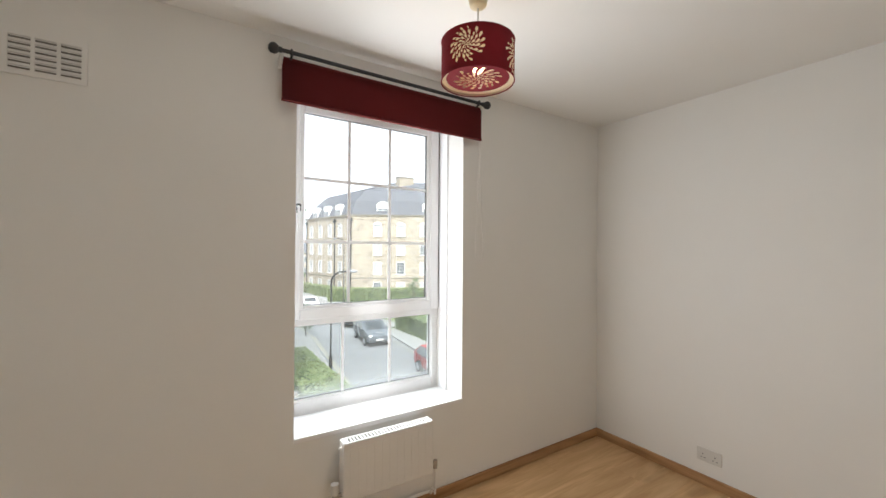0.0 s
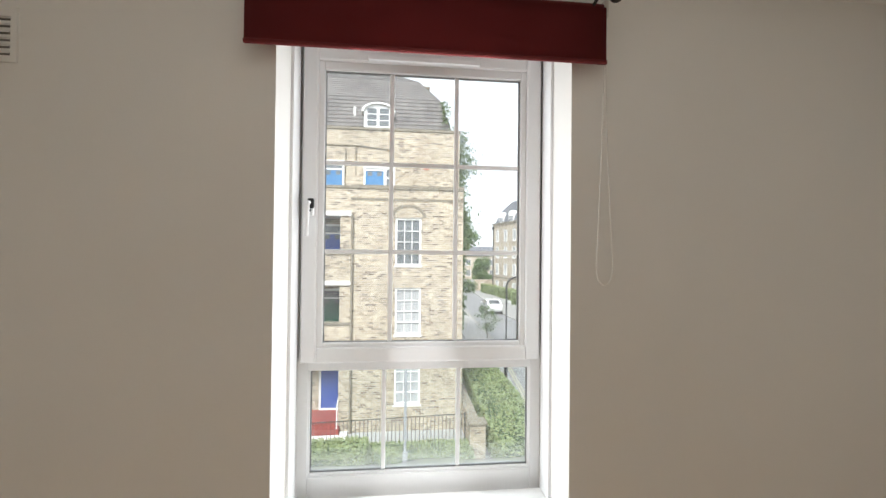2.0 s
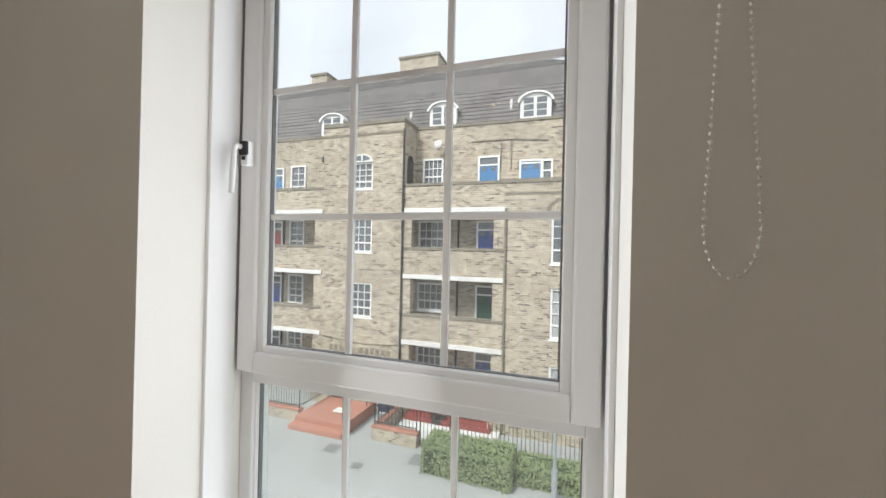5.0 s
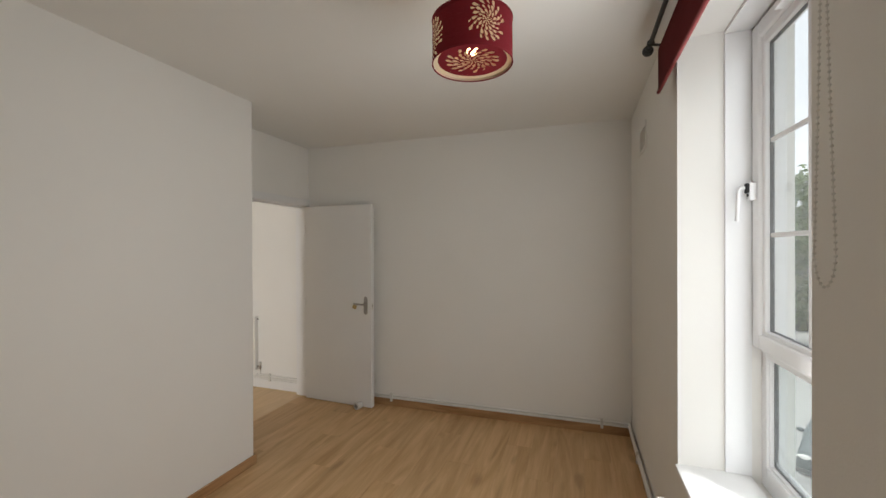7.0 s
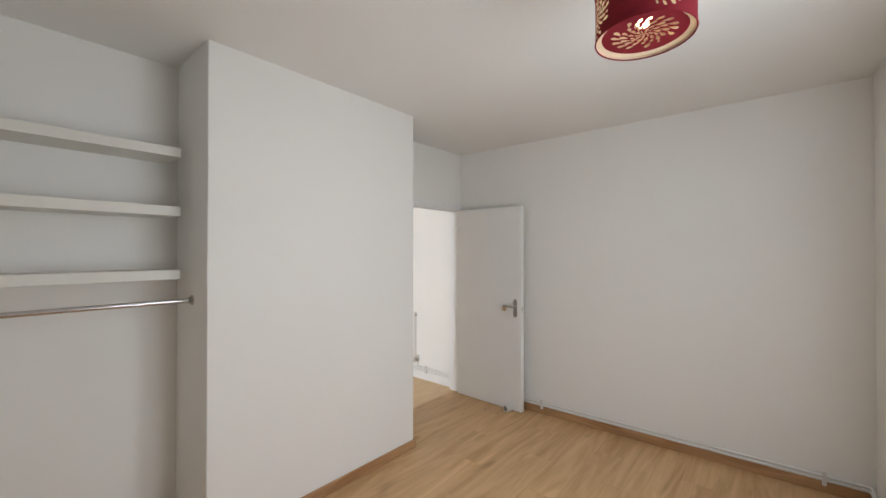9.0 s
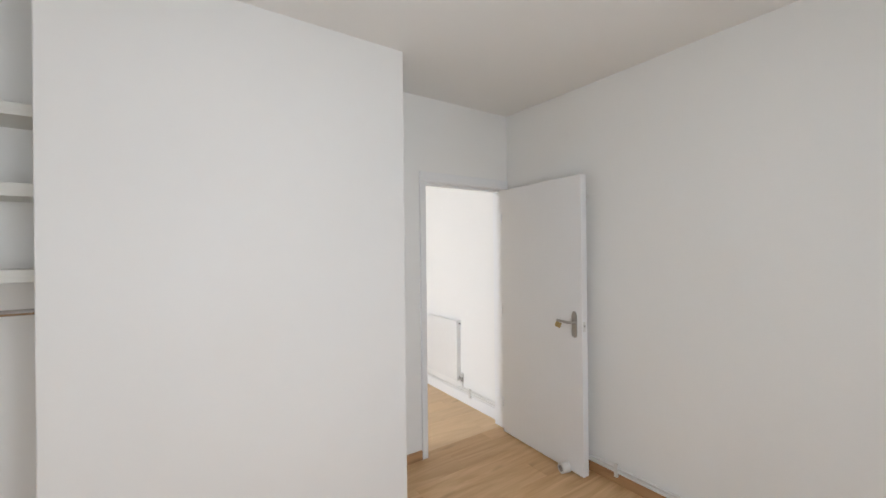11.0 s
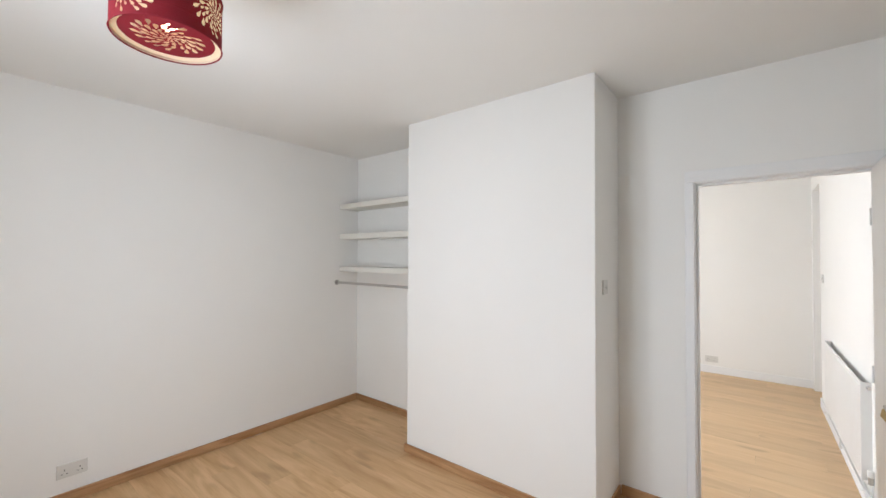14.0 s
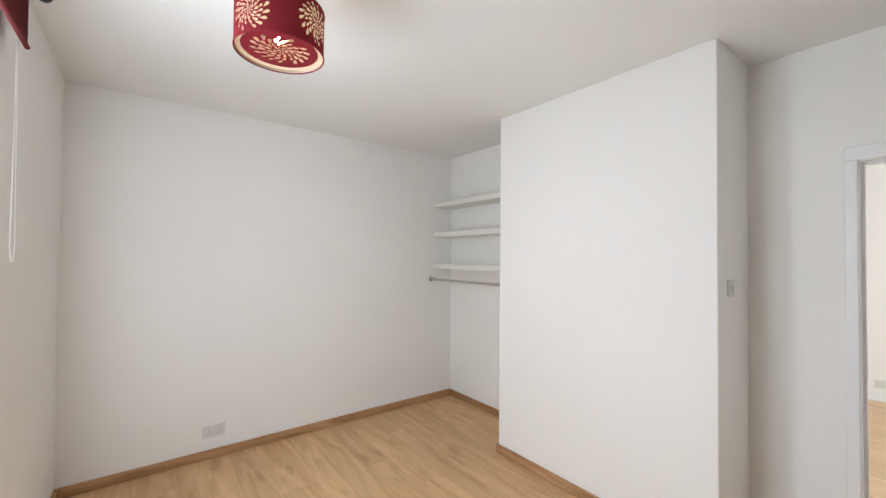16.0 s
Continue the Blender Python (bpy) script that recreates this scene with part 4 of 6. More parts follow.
bulb_light.energy, bulb_light.color, bulb_light.shadow_soft_size = 0.75, (1.0, 0.74, 0.42), 0.03
new("bulb_light", bulb_light).matrix_basis = Matrix.Translation((LX, LY, LZ0 + 0.07))

# ---- air vent on the window wall ----
vent = thing("air_vent", (0.61, YN, 2.18), "white painted louvred air vent on the plaster wall", "air vent")
vf = holed(bmesh.new(), "y", 0.490, 0.736, 2.190, 2.368, YN - 0.008, YN, [(x, x + 0.059, 2.211 + 0.0222 * k, 2.211 + 0.0222 * k + 0.014) for x in (0.517, 0.588, 0.659) for k in range(6)])
part("vent_plate", vf, WALL, vent)
# dark sheet added behind the louvres as the shade inside the slots
part("backing", nb(0.505, YN - 0.0018, 2.202, 0.724, YN - 0.0003, 2.352), mat("vent_slot_shade", (0.30, 0.28, 0.25), (0.22, 0.20, 0.18), 30, 300, 0.9), vent, "dark backing sheet for the shade in the slots")
for x in (0.517, 0.588, 0.659):
    for k in range(6):
        z = 2.211 + 0.0222 * k
        lv = prism(bmesh.new(), [(YN - 0.014, z + 0.0065), (YN - 0.004, z + 0.0138), (YN - 0.0025, z + 0.0128), (YN - 0.012, z + 0.005)], "x", x, x + 0.059)
        part("louvre", lv, WALL, vent)


# ---- sockets and switches ----
def wall_plate(name, w, h, label, category):
    """A faceplate in the xz plane facing -y, its middle at the origin."""
    t = thing(name, (0, 0, 0), label, category)
    part("faceplate", nb(-w / 2, -0.009, -h / 2, w / 2, 0, h / 2, bevel=0.003), SOCKET, t)
    return t


def double_socket(m, label):
    s = wall_plate("double_socket", 0.146, 0.086, label, "socket")
    for cx in (-0.036, 0.036):
        for u, v, a, b in ((0, 0.004, 0.0022, 0.0045), (-0.011, -0.018, 0.0038, 0.002), (0.011, -0.018, 0.0038, 0.002)):
            part("pin_hole", nb(cx + u - a, -0.0102, v - b, cx + u + a, -0.0085, v + b), DARK, s)
        ox = -0.026 if cx < 0 else 0.026
        part("rocker", prism(bmesh.new(), [(-0.0135, 0.012), (-0.0085, 0.012), (-0.0085, 0.031), (-0.0105, 0.031)], "x", cx + ox - 0.006, cx + ox + 0.006), SOCKET, s)
    s.matrix_basis = m
    return s


def light_switch(m, label):
    s = wall_plate("light_switch", 0.086, 0.086, label, "switch")
    part("rocker", prism(bmesh.new(), [(-0.015, -0.013), (-0.0085, -0.013), (-0.0085, 0.013), (-0.0105, 0.013)], "x", -0.006, 0.006), mat("switch_rocker", (0.62, 0.61, 0.58), (0.58, 0.57, 0.54), 5, 90, 0.35), s)
    for u in (-0.03, 0.03):
        part("screw", cyl(bmesh.new(), (u, -0.0103, 0), (u, -0.0085, 0), 0.0032, 10), STEEL, s)
    s.matrix_basis = m
    return s


double_socket(Matrix.Translation((X1, -0.826, 0.200)) @ Matrix.Rotation(radians(-90), 4, "Z"), "white plastic double socket low on the wall")
double_socket(Matrix.Translation((1.04, HYS, 0.185)) @ Matrix.Rotation(radians(180), 4, "Z"), "white plastic double socket on the hall end wall")
light_switch(Matrix.Translation((1.295, -2.772, 1.372)) @ Matrix.Rotation(radians(-90), 4, "Z"), "white plastic light switch beside the doorway")
light_switch(Matrix.Translation((HX0, -5.78, 1.34)) @ Matrix.Rotation(radians(90), 4, "Z"), "white plastic light switch on the hall wall")

# ---- alcove shelves and hanging rail ----
for z, t in ((2.042, 0.048), (1.727, 0.051), (1.391, 0.05)):
    sh = thing("floating_shelf", (3.4, -3.0, z), "thick cream floating shelf across the alcove, empty", "shelf", "shelves in the alcove")
    part("board", nb(2.812, YS, z, X1 - 0.002, -2.852, z + t, bevel=0.0015), SHELF_W, sh)
    part("end_cap", nb(2.8085, YS, z + 0.001, 2.8115, -2.853, z + t - 0.001), SHELF_W, sh)
rail = thing("hanging_rail", (3.37, -2.82, 1.278), "chrome hanging rail under the alcove shelves", "clothes rail")
part("rail_tube", cyl(bmesh.new(), (2.766, -2.82, 1.278), (X1 - 0.004, -2.82, 1.278), 0.0125, 20), CHROME, rail, "", True)
for xa, xb in ((2.762, 2.767), (X1 - 0.005, X1)):
    e = cyl(bmesh.new(), (xa, -2.82, 1.278), (xb, -2.82, 1.278), 0.027, 24)
    cyl(e, (xa, -2.82, 1.278), (xb + (0.014 if xa < 3 else 0), -2.82, 1.278) if xa < 3 else (xa - 0.014, -2.82, 1.278), 0.0165, 20)
    part("end_socket", e, STEEL, rail, "steel end socket", True)

# ---- outdoors ----
GZ = -5.0
BRICK = bricks("yellow_stock_brick", (0.50, 0.43, 0.32), (0.35, 0.28, 0.195), (0.53, 0.50, 0.45), 0.3)
BRICK_FAR = bricks("pale_stock_brick", (0.50, 0.44, 0.345), (0.37, 0.305, 0.22), (0.50, 0.47, 0.42), 0.2)
COPING = mat("weathered_coping", (0.27, 0.235, 0.18), (0.14, 0.125, 0.10), 2.5, 30, 0.85, 0.95, 0.3)
CONCRETE_W = mat("white_painted_concrete", (0.75, 0.74, 0.72), (0.58, 0.57, 0.55), 1.4, 25, 0.6, 0.8, 0.15)
TILE = mat("clay_roof_tile", (0.21, 0.195, 0.185), (0.075, 0.07, 0.07), 2.0, 7, 0.75, 0.95, 0.5, fine_amount=0.65)
SLATE = mat("slate_roof", (0.14, 0.145, 0.16), (0.10, 0.105, 0.12), 1.0, 9, 0.6, 0.8, 0.3)
LEAD = mat("lead_flashing", (0.36, 0.37, 0.39), (0.26, 0.27, 0.29), 3, 30, 0.5, 0.7, 0.2)
FRAME_W = mat("white_window_paint", (0.80, 0.80, 0.79), (0.72, 0.72, 0.70), 2.0, 40, 0.4, 0.55, 0.05)
DARKGLASS = mat("dim_window_glass", (0.15, 0.165, 0.175), (0.09, 0.10, 0.11), 0.9, 6, 0.05, 0.1, 0.0, spec=0.8)
NET = mat("net_curtain", (0.46, 0.47, 0.47), (0.27, 0.28, 0.29), 3.0, 22, 0.8, 0.9, 0.2, stretch=(6, 6, 0.6))
TARMAC = mat("pale_worn_tarmac", (0.38, 0.38, 0.37), (0.30, 0.30, 0.293), 0.35, 40, 0.85, 0.95, 0.4)
ROADM = mat("road_asphalt", (0.21, 0.21, 0.212), (0.165, 0.165, 0.168), 0.5, 60, 0.8, 0.95, 0.4)
PAVING = mat("paving_slab", (0.30, 0.295, 0.28), (0.23, 0.225, 0.215), 1.3, 40, 0.85, 0.95, 0.3, vary=0.06)
KERB = mat("kerb_stone", (0.36, 0.355, 0.34), (0.27, 0.265, 0.255), 2.0, 40, 0.85, 0.95, 0.3)
YELLOW = mat("yellow_road_paint", (0.50, 0.45, 0.27), (0.36, 0.34, 0.24), 4, 60, 0.7, 0.9)
TERRA = mat("terracotta_render", (0.44, 0.20, 0.14), (0.34, 0.15, 0.11), 1.5, 30, 0.75, 0.9, 0.2)
REDTILE = mat("red_quarry_tile", (0.30, 0.06, 0.05), (0.21, 0.045, 0.04), 2.5, 30, 0.5, 0.7, 0.2)
BARK = mat("bark", (0.11, 0.085, 0.06), (0.06, 0.048, 0.036), 5, 40, 0.9, 1.0, 0.8)


def leaf_mat(name, c1, c2):
    m, n, l, b = nodes_of(name)
    g = n.new("ShaderNodeNewGeometry")
    mix = n.new("ShaderNodeMix")
    mix.data_type = "RGBA"
    mix.inputs["A"].default_value, mix.inputs["B"].default_value = (*c1, 1), (*c2, 1)
    l.new(g.outputs["Random Per Island"], mix.inputs["Factor"])
    l.new(mix.outputs["Result"], b.inputs["Base Color"])
    b.inputs["Roughness"].default_value = 0.55
    tl = n.new("ShaderNodeBsdfTranslucent")
    l.new(mix.outputs["Result"], tl.inputs["Color"])
    ms = n.new("ShaderNodeMixShader")
    ms.inputs["Fac"].default_value = 0.3
    l.new(b.outputs["BSDF"], ms.inputs[1])
    l.new(tl.outputs["BSDF"], ms.inputs[2])
    l.new(ms.outputs["Shader"], n["Material Output"].inputs["Surface"])
    return m


LEAF = leaf_mat("tree_leaf", (0.075, 0.13, 0.055), (0.20, 0.27, 0.12))
HEDGE = leaf_mat("hedge_leaf", (0.18, 0.24, 0.105), (0.41, 0.46, 0.235))
# near-black green: the shade between the leaves put into a colour
HEDGE_SHADE = mat("hedge_inner_shade", (0.035, 0.06, 0.02), (0.02, 0.035, 0.012), 4, 30, 0.9, 1.0, 0.6)

structure("ground", nb(-700, -200, GZ - 1.0, 700, 1500, GZ), TARMAC, "pale worn tarmac courtyard reaching into the distance")
structure("facade_below", nb(-30, 0.46, GZ, 30, 0.62, -0.3), BRICK, "yellow brick wall of the home block below the window")


def leaves(pts, normals, size, seed):
    """Small bent leaves at the points, as one bmesh-free mesh."""
    rnd = random.Random(seed)
    vs, fs = [], []
    for p, nrm in zip(pts, normals):
        a = Vector((rnd.gauss(0, 1), rnd.gauss(0, 1), rnd.gauss(0, 1))).normalized()
        nn = (Vector(nrm) + a * 0.8).normalized()
        u = nn.orthogonal().normalized()
        u.rotate(Matrix.Rotation(rnd.uniform(0, 6.28), 3, nn))
        w = nn.cross(u)
        s = size * rnd.uniform(0.6, 1.3)
        k = len(vs)
        p = Vector(p)
        vs += [p - u * s, p + w * s * 0.5 + nn * s * 0.12, p + u * s, p - w * s * 0.5 + nn * s * 0.12]
        fs += [(k, k + 1, k + 2), (k, k + 2, k + 3)]
    me = bpy.data.meshes.new("leaves")
    me.from_pydata([tuple(v) for v in vs], [], fs)
    return me


def hedge(name, x0, y0, x1, y1, h, label, n, size=0.035, z=GZ, seed=1):
    rnd = random.Random(seed)
    t = thing(name, ((x0 + x1) / 2, (y0 + y1) / 2, z), label, "hedge")
    bm = bmesh.new()
    nx, ny = max(2, int((x1 - x0) / 0.35)), max(2, int((y1 - y0) / 0.35))
    # solid dark box that stands for the shaded depth of the hedge
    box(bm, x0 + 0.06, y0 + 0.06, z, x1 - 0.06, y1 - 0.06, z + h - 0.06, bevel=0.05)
    part("hedge_shade_core", bm, HEDGE_SHADE, t)
    pts, nr = [], []
    faces = [((x1 - x0) * (y1 - y0), "t"), ((x1 - x0) * h, "s"), ((x1 - x0) * h, "n"), ((y1 - y0) * h, "w"), ((y1 - y0) * h, "e")]
    tot = sum(f[0] for f in faces)
    for area, side in faces:
        for _ in range(int(n * area / tot)):
            x, y, zz = rnd.uniform(x0, x1), rnd.uniform(y0, y1), z + rnd.uniform(0.02, h)
            nm = {"t": (0, 0, 1), "s": (0, -1, 0), "n": (0, 1, 0), "w": (-1, 0, 0), "e": (1, 0, 0)}[side]
            if side == "t":
                zz = z + h
            if side == "s":
                y = y0
            if side == "n":
                y = y1
            if side == "w":
                x = x0
            if side == "e":
                x = x1
            d = 0.09 * (noise.noise((x * 1.7, y * 1.7, zz * 1.7)) + 0.3 * rnd.gauss(0, 1)) - 0.03
            pts.append((x + nm[0] * d, y + nm[1] * d, zz + nm[2] * d))
            nr.append(nm)
    me = leaves(pts, nr, size, seed)
    me.materials.append(HEDGE)
    tagged(place("hedge_leaves", me, Matrix(), t, "dense small clipped leaves"), kind="stuff")
    return t


def tree(x, y, h, r, trunk_h, label, n, size, seed, z=GZ):
    rnd = random.Random(seed)
    t = thing("tree", (x, y, z), label, "tree")
    bm = bmesh.new()
    tube_pts = [(x + 0.05 * math.sin(k), y + 0.05 * math.cos(k * 1.3), z + trunk_h * 1.5 * k / 6) for k in range(7)]
    for k, (p, q) in enumerate(zip(tube_pts, tube_pts[1:])):
        cyl(bm, p, q, (0.16 - 0.015 * k) * h / 9, 10, (0.145 - 0.015 * k) * h / 9)
    part("trunk", bm, BARK, t, "", True)
    clumps = []
    for k in range(26):
        a, q = rnd.uniform(0, 6.28), rnd.random()
        zz = trunk_h + (h - trunk_h) * q
        rr = r * math.sin(math.pi * (0.12 + 0.82 * q)) * rnd.uniform(0.35, 0.95)
        clumps.append((Vector((x + rr * math.cos(a), y + rr * math.sin(a), z + zz)), r * rnd.uniform(0.22, 0.42)))
    for c, cr in clumps[:9]:
        part("limb", tube(bmesh.new(), [(x, y, z + trunk_h * rnd.uniform(0.8, 1.3)), ((x + c.x) / 2, (y + c.y) / 2, (z + trunk_h + c.z) / 2 - 0.2), tuple(c)], 0.035 * h / 9, 6), BARK, t)
    pts, nr = [], []
    for k in range(n):
        c, cr = clumps[k % len(clumps)]
        d = Vector((rnd.gauss(0, 1), rnd.gauss(0, 1), rnd.gauss(0, 0.8))).normalized()
        pts.append(c + d * cr * rnd.uniform(0.45, 1.12))
        nr.append(d + Vector((0, 0, 0.4)))
    me = leaves(pts, nr, size, seed)
    me.materials.append(LEAF)
    tagged(place("crown", me, Matrix(), t, "loose crown of small green leaves"), kind="stuff")
    return t


WINDOWS = {}


def facade_window(parent, m, w, h, cols, rows, arched=False, net=False):
    """A white-framed window on a wall: local x along the wall, -y outwards, its sill's middle at the origin."""
    key = (round(w, 2), round(h, 2), cols, rows, arched, net)
    if key not in WINDOWS:
        bm = bmesh.new()
        fw = 0.075
        ring(bm, -w / 2, 0, w / 2, h, fw, -0.05, 0.04, 0)
        for k in range(1, cols):
            u = -w / 2 + fw + (w - 2 * fw) * k / cols
            box(bm, u - 0.014, -0.025, fw, u + 0.014, 0.01, h - fw)
        for k in range(1, rows):
            v = fw + (h - 2 * fw) * k / rows
            t = 0.03 if k == 1 else 0.014
            box(bm, -w / 2 + fw, -0.028, v - t, w / 2 - fw, 0.012, v + t)
        box(bm, -w / 2 - 0.04, -0.11, -0.055, w / 2 + 0.04, 0.03, -0.001)
        if arched:
            n = 10
            arcp = [(w / 2 * math.cos(math.pi * k / n), h + w * 0.32 * math.sin(math.pi * k / n)) for k in range(n + 1)]
            prism(bm, arcp, "y", -0.115, -0.06)
        gl = nb(-w / 2 + fw, 0.016, fw, w / 2 - fw, 0.022, h - fw)
        if arched:
            for s0, s1 in ((0.06, 0.47), (0.53, 0.94)):
                fan = [(0.78 * w / 2 * math.cos(math.pi * (s0 + (s1 - s0) * k / 6)), h + 0.04 + 0.74 * w * 0.32 * math.sin(math.pi * (s0 + (s1 - s0) * k / 6))) for k in range(7)]
                prism(gl, fan + [(0.03 if s0 < 0.5 else -0.03, h + 0.04)], "y", -0.121, -0.1155)
        WINDOWS[key] = (mesh_of("window", bm, FRAME_W), mesh_of("pane", gl, NET if net else DARKGLASS))
    fr, gl = WINDOWS[key]
    w_ob = place("window", fr, m, parent)
    place("pane", gl, m, w_ob, "net curtain behind the glass" if net else "")
    return w_ob


DOORS = {}
COLORS = {"sky_blue": (0.055, 0.20, 0.42), "blue": (0.035, 0.085, 0.36), "green": (0.025, 0.10, 0.065), "red": (0.42, 0.025, 0.05), "navy": (0.03, 0.05, 0.13), "brown": (0.14, 0.03, 0.025)}
DOOR_MATS = {k: mat(k + "_door_paint", c, tuple(x * 0.8 for x in c), 3, 40, 0.35, 0.5, 0.1) for k, c in COLORS.items()}


def facade_door(parent, m, color, w=0.82, h=1.95, side=0.0, transom=0.4):
    """A panelled front door with a white frame, transom and side light; its foot's middle at the origin."""
    fr = bmesh.new()
    ring(fr, -w / 2 - 0.07, 0, w / 2 + 0.07, h + transom + 0.07, 0.07, -0.06, 0.03, 0)
    box(fr, -w / 2, -0.055, h, w / 2, 0.03, h + 0.06)
    if side:
        ring(fr, -w / 2 - 0.07 - side, 0.6, -w / 2 - 0.07, h + transom + 0.07, 0.06, -0.05, 0.03, 0)
        box(fr, -w / 2 - 0.07 - side, -0.045, 1.5, -w / 2 - 0.07, 0.03, 1.56)
    d = place("door_frame", mesh_of("door_frame", fr, FRAME_W), m, parent)
    lf = nb(-w / 2, -0.03, 0.01, w / 2, 0.02, h, bevel=0.004, seg=1)
    for u0, u1 in ((-0.32, -0.05), (0.05, 0.32)):
        for v0, v1 in ((0.15, 0.75), (0.85, 1.4)):
            box(lf, u0 * w / 0.82, -0.042, v0, u1 * w / 0.82, -0.03, v1)
    place("door", mesh_of("door", lf, DOOR_MATS[color]), m, d, color.replace("_", " ") + " panelled front door")
    gl = bmesh.new()
    for u0, u1 in ((-0.28, -0.1), (0.1, 0.28)):
        box(gl, u0, -0.036, 1.55, u1, -0.028, 1.72)
    if transom:
        box(gl, -w / 2, -0.02, h + 0.06, w / 2, 0.0, h + transom)
    if side:
        box(gl, -w / 2 - 0.02 - side, -0.02, 0.65, -w / 2 - 0.12, 0.0, h + transom)
    place("pane", mesh_of("pane", gl, DARKGLASS), m, d)
    return d


def lofted_roof(bm, rings, course=0.17, lip=0.05):
    """Courses of tiles round a closed roof: rings of corner points from the eaves up; each course laps over the one below."""
    for lo, hi in zip(rings, rings[1:]):
        n = max(1, int((hi[0] - lo[0]).length / course))
        for k in range(n):
            a = [p.lerp(q, k / n) for p, q in zip(lo, hi)]
            b = [p.lerp(q, (k + 1) / n) for p, q in zip(lo, hi)]
            c = sum(a, Vector()) / len(a)
            va, vb, vc = [], [], []
            for p, q in zip(a, b):
                out = Vector((p.x - c.x, p.y - c.y, 0)).normalized() * lip
                va.append(bm.verts.new(p + out))
                vb.append(bm.verts.new(q))
                vc.append(bm.verts.new(p - out * 0.2))
            m = len(a)
            for i in range(m):
                j = (i + 1) % m
                bm.faces.new((va[i], va[j], vb[j], vb[i]))
                bm.faces.new((vc[i], vc[j], va[j], va[i]))
    bm.faces.new([bm.verts.new(p) for p in rings[-1]])
    return bm


def rect(x0, y0, x1, y1, z):
    return [Vector((x0, y0, z)), Vector((x1, y0, z)), Vector((x1, y1, z)), Vector((x0, y1, z))]


def dormer(parent, m, w=1.15, h=0.95):
    """A white round-topped dormer: local -y outwards, its foot's middle at the origin."""
    n = 12
    pts = [(w / 2, 0)] + [(w / 2 * math.cos(math.pi * k / n), h * 0.68 + h * 0.34 * math.sin(math.pi * k / n)) for k in range(n + 1)] + [(-w / 2, 0)]
    d = place("dormer", mesh_of("dormer", prism(bmesh.new(), pts, "y", 0.0, 1.6), FRAME_W), m, parent)
    hood = bmesh.new()
    outer = [((w / 2 + 0.1) * math.cos(math.pi * k / n), h * 0.68 + (h * 0.34 + 0.07) * math.sin(math.pi * k / n)) for k in range(n + 1)]
    inner = [((w / 2 + 0.01) * math.cos(math.pi * k / n), h * 0.68 + (h * 0.34 + 0.01) * math.sin(math.pi * k / n)) for k in range(n + 1)]
    for k in range(n):
        prism(hood, [outer[k], outer[k + 1], inner[k + 1], inner[k]], "y", -0.1, 1.6)
    place("hood", mesh_of("hood", hood, FRAME_W), m, d)
    gl = bmesh.new()
    for k in range(2):
        for j in range(3):
            u, v = -w / 2 + 0.13 + k * (w / 2 - 0.09), 0.10 + j * 0.25
            box(gl, u, -0.012, v, u + w / 2 - 0.2, -0.003, v + 0.21)
    place("pane", mesh_of("pane", gl, DARKGLASS), m, d)
    return d


def chimney(parent, x0, y0, z0, x1, y1, z1, m=None):
    c = part("chimney", nb(x0, y0, z0, x1, y1, z1), BRICK, parent)
    part("chimney_cap", nb(x0 - 0.06, y0 - 0.06, z1, x1 + 0.06, y1 + 0.06, z1 + 0.12), COPING, c)
    part("flashing", nb(x0 - 0.12, y0 - 0.12, z0, x1 + 0.12, y1 + 0.12, z0 + 0.35), LEAD, c)
    return c


# ---- the brick deck-access block across the courtyard ----
FY, RY = 13.2, 14.4
block = thing("apartment_building", (-6, FY, GZ), "yellow brick apartment block with access decks and tiled mansard roof", "building")
GAPS = ((-12.5, -7.68), (-4.0, 0.02))
TOWERS = ((-16.3, -12.5, 3.95), (-7.68, -4.0, 6.5), (0.02, 4.17, 3.95))
wins_e = [(2.11, 1.11, 0.97, 1.78), (2.12, -1.47, 0.97, 1.75), (2.12, -4.05, 0.97, 1.65)]
wins_w = [(-13.95, 1.07, 0.9, 1.6), (-13.95, -1.55, 0.9, 1.65), (-13.95, -4.1, 0.9, 1.6)]
wins_m = [(-5.85, 3.9, 1.0, 1.1), (-5.83, 1.34, 1.0, 1.4), (-5.8, -1.29, 1.02, 1.4)]
for (xa, xb, zt), wins in zip(TOWERS, (wins_w, wins_m, wins_e)):
    hs = [(wx - w / 2, wx + w / 2, z, z + h) for wx, z, w, h in wins]
    if xa == TOWERS[1][0]:
        hs.append((-7.1, -6.1, GZ, -2.8))
    part("wall", holed(bmesh.new(), "y", xa, xb, GZ, zt, FY, RY, hs), BRICK, block)
    part("coping", nb(xa - 0.03, FY - 0.04, zt, xb + 0.03, RY, zt + 0.14), COPING, block)
    part("string_course", nb(xa - 0.015, FY - 0.02, zt - 0.42, xb + 0.015, FY, zt - 0.34), COPING, block)
    for k, (wx, z, w, h) in enumerate(wins):
        facade_window(block, Matrix.Translation((wx, FY + 0.09, z)), w, h, 3, 4, arched=(zt > 5 and k == 0), net=(xa > -1 and k > 0))
arch_b = bmesh.new()
for k in range(14):
    a0, a1 = math.pi * k / 14 + 0.01, math.pi * (k + 1) / 14 - 0.01
    p = [(2.11 + r * math.cos(a), 2.92 + r * 0.72 * math.sin(a)) for r, a in ((0.52, a0), (0.66, a0), (0.66, a1), (0.52, a1))]
    prism(arch_b, p, "y", FY - 0.015, FY + 0.02)
part("brick_arch", arch_b, COPING, block)
part("wall", nb(-16.3, RY, GZ, 4.17, 24.5, 6.5), BRICK, block)
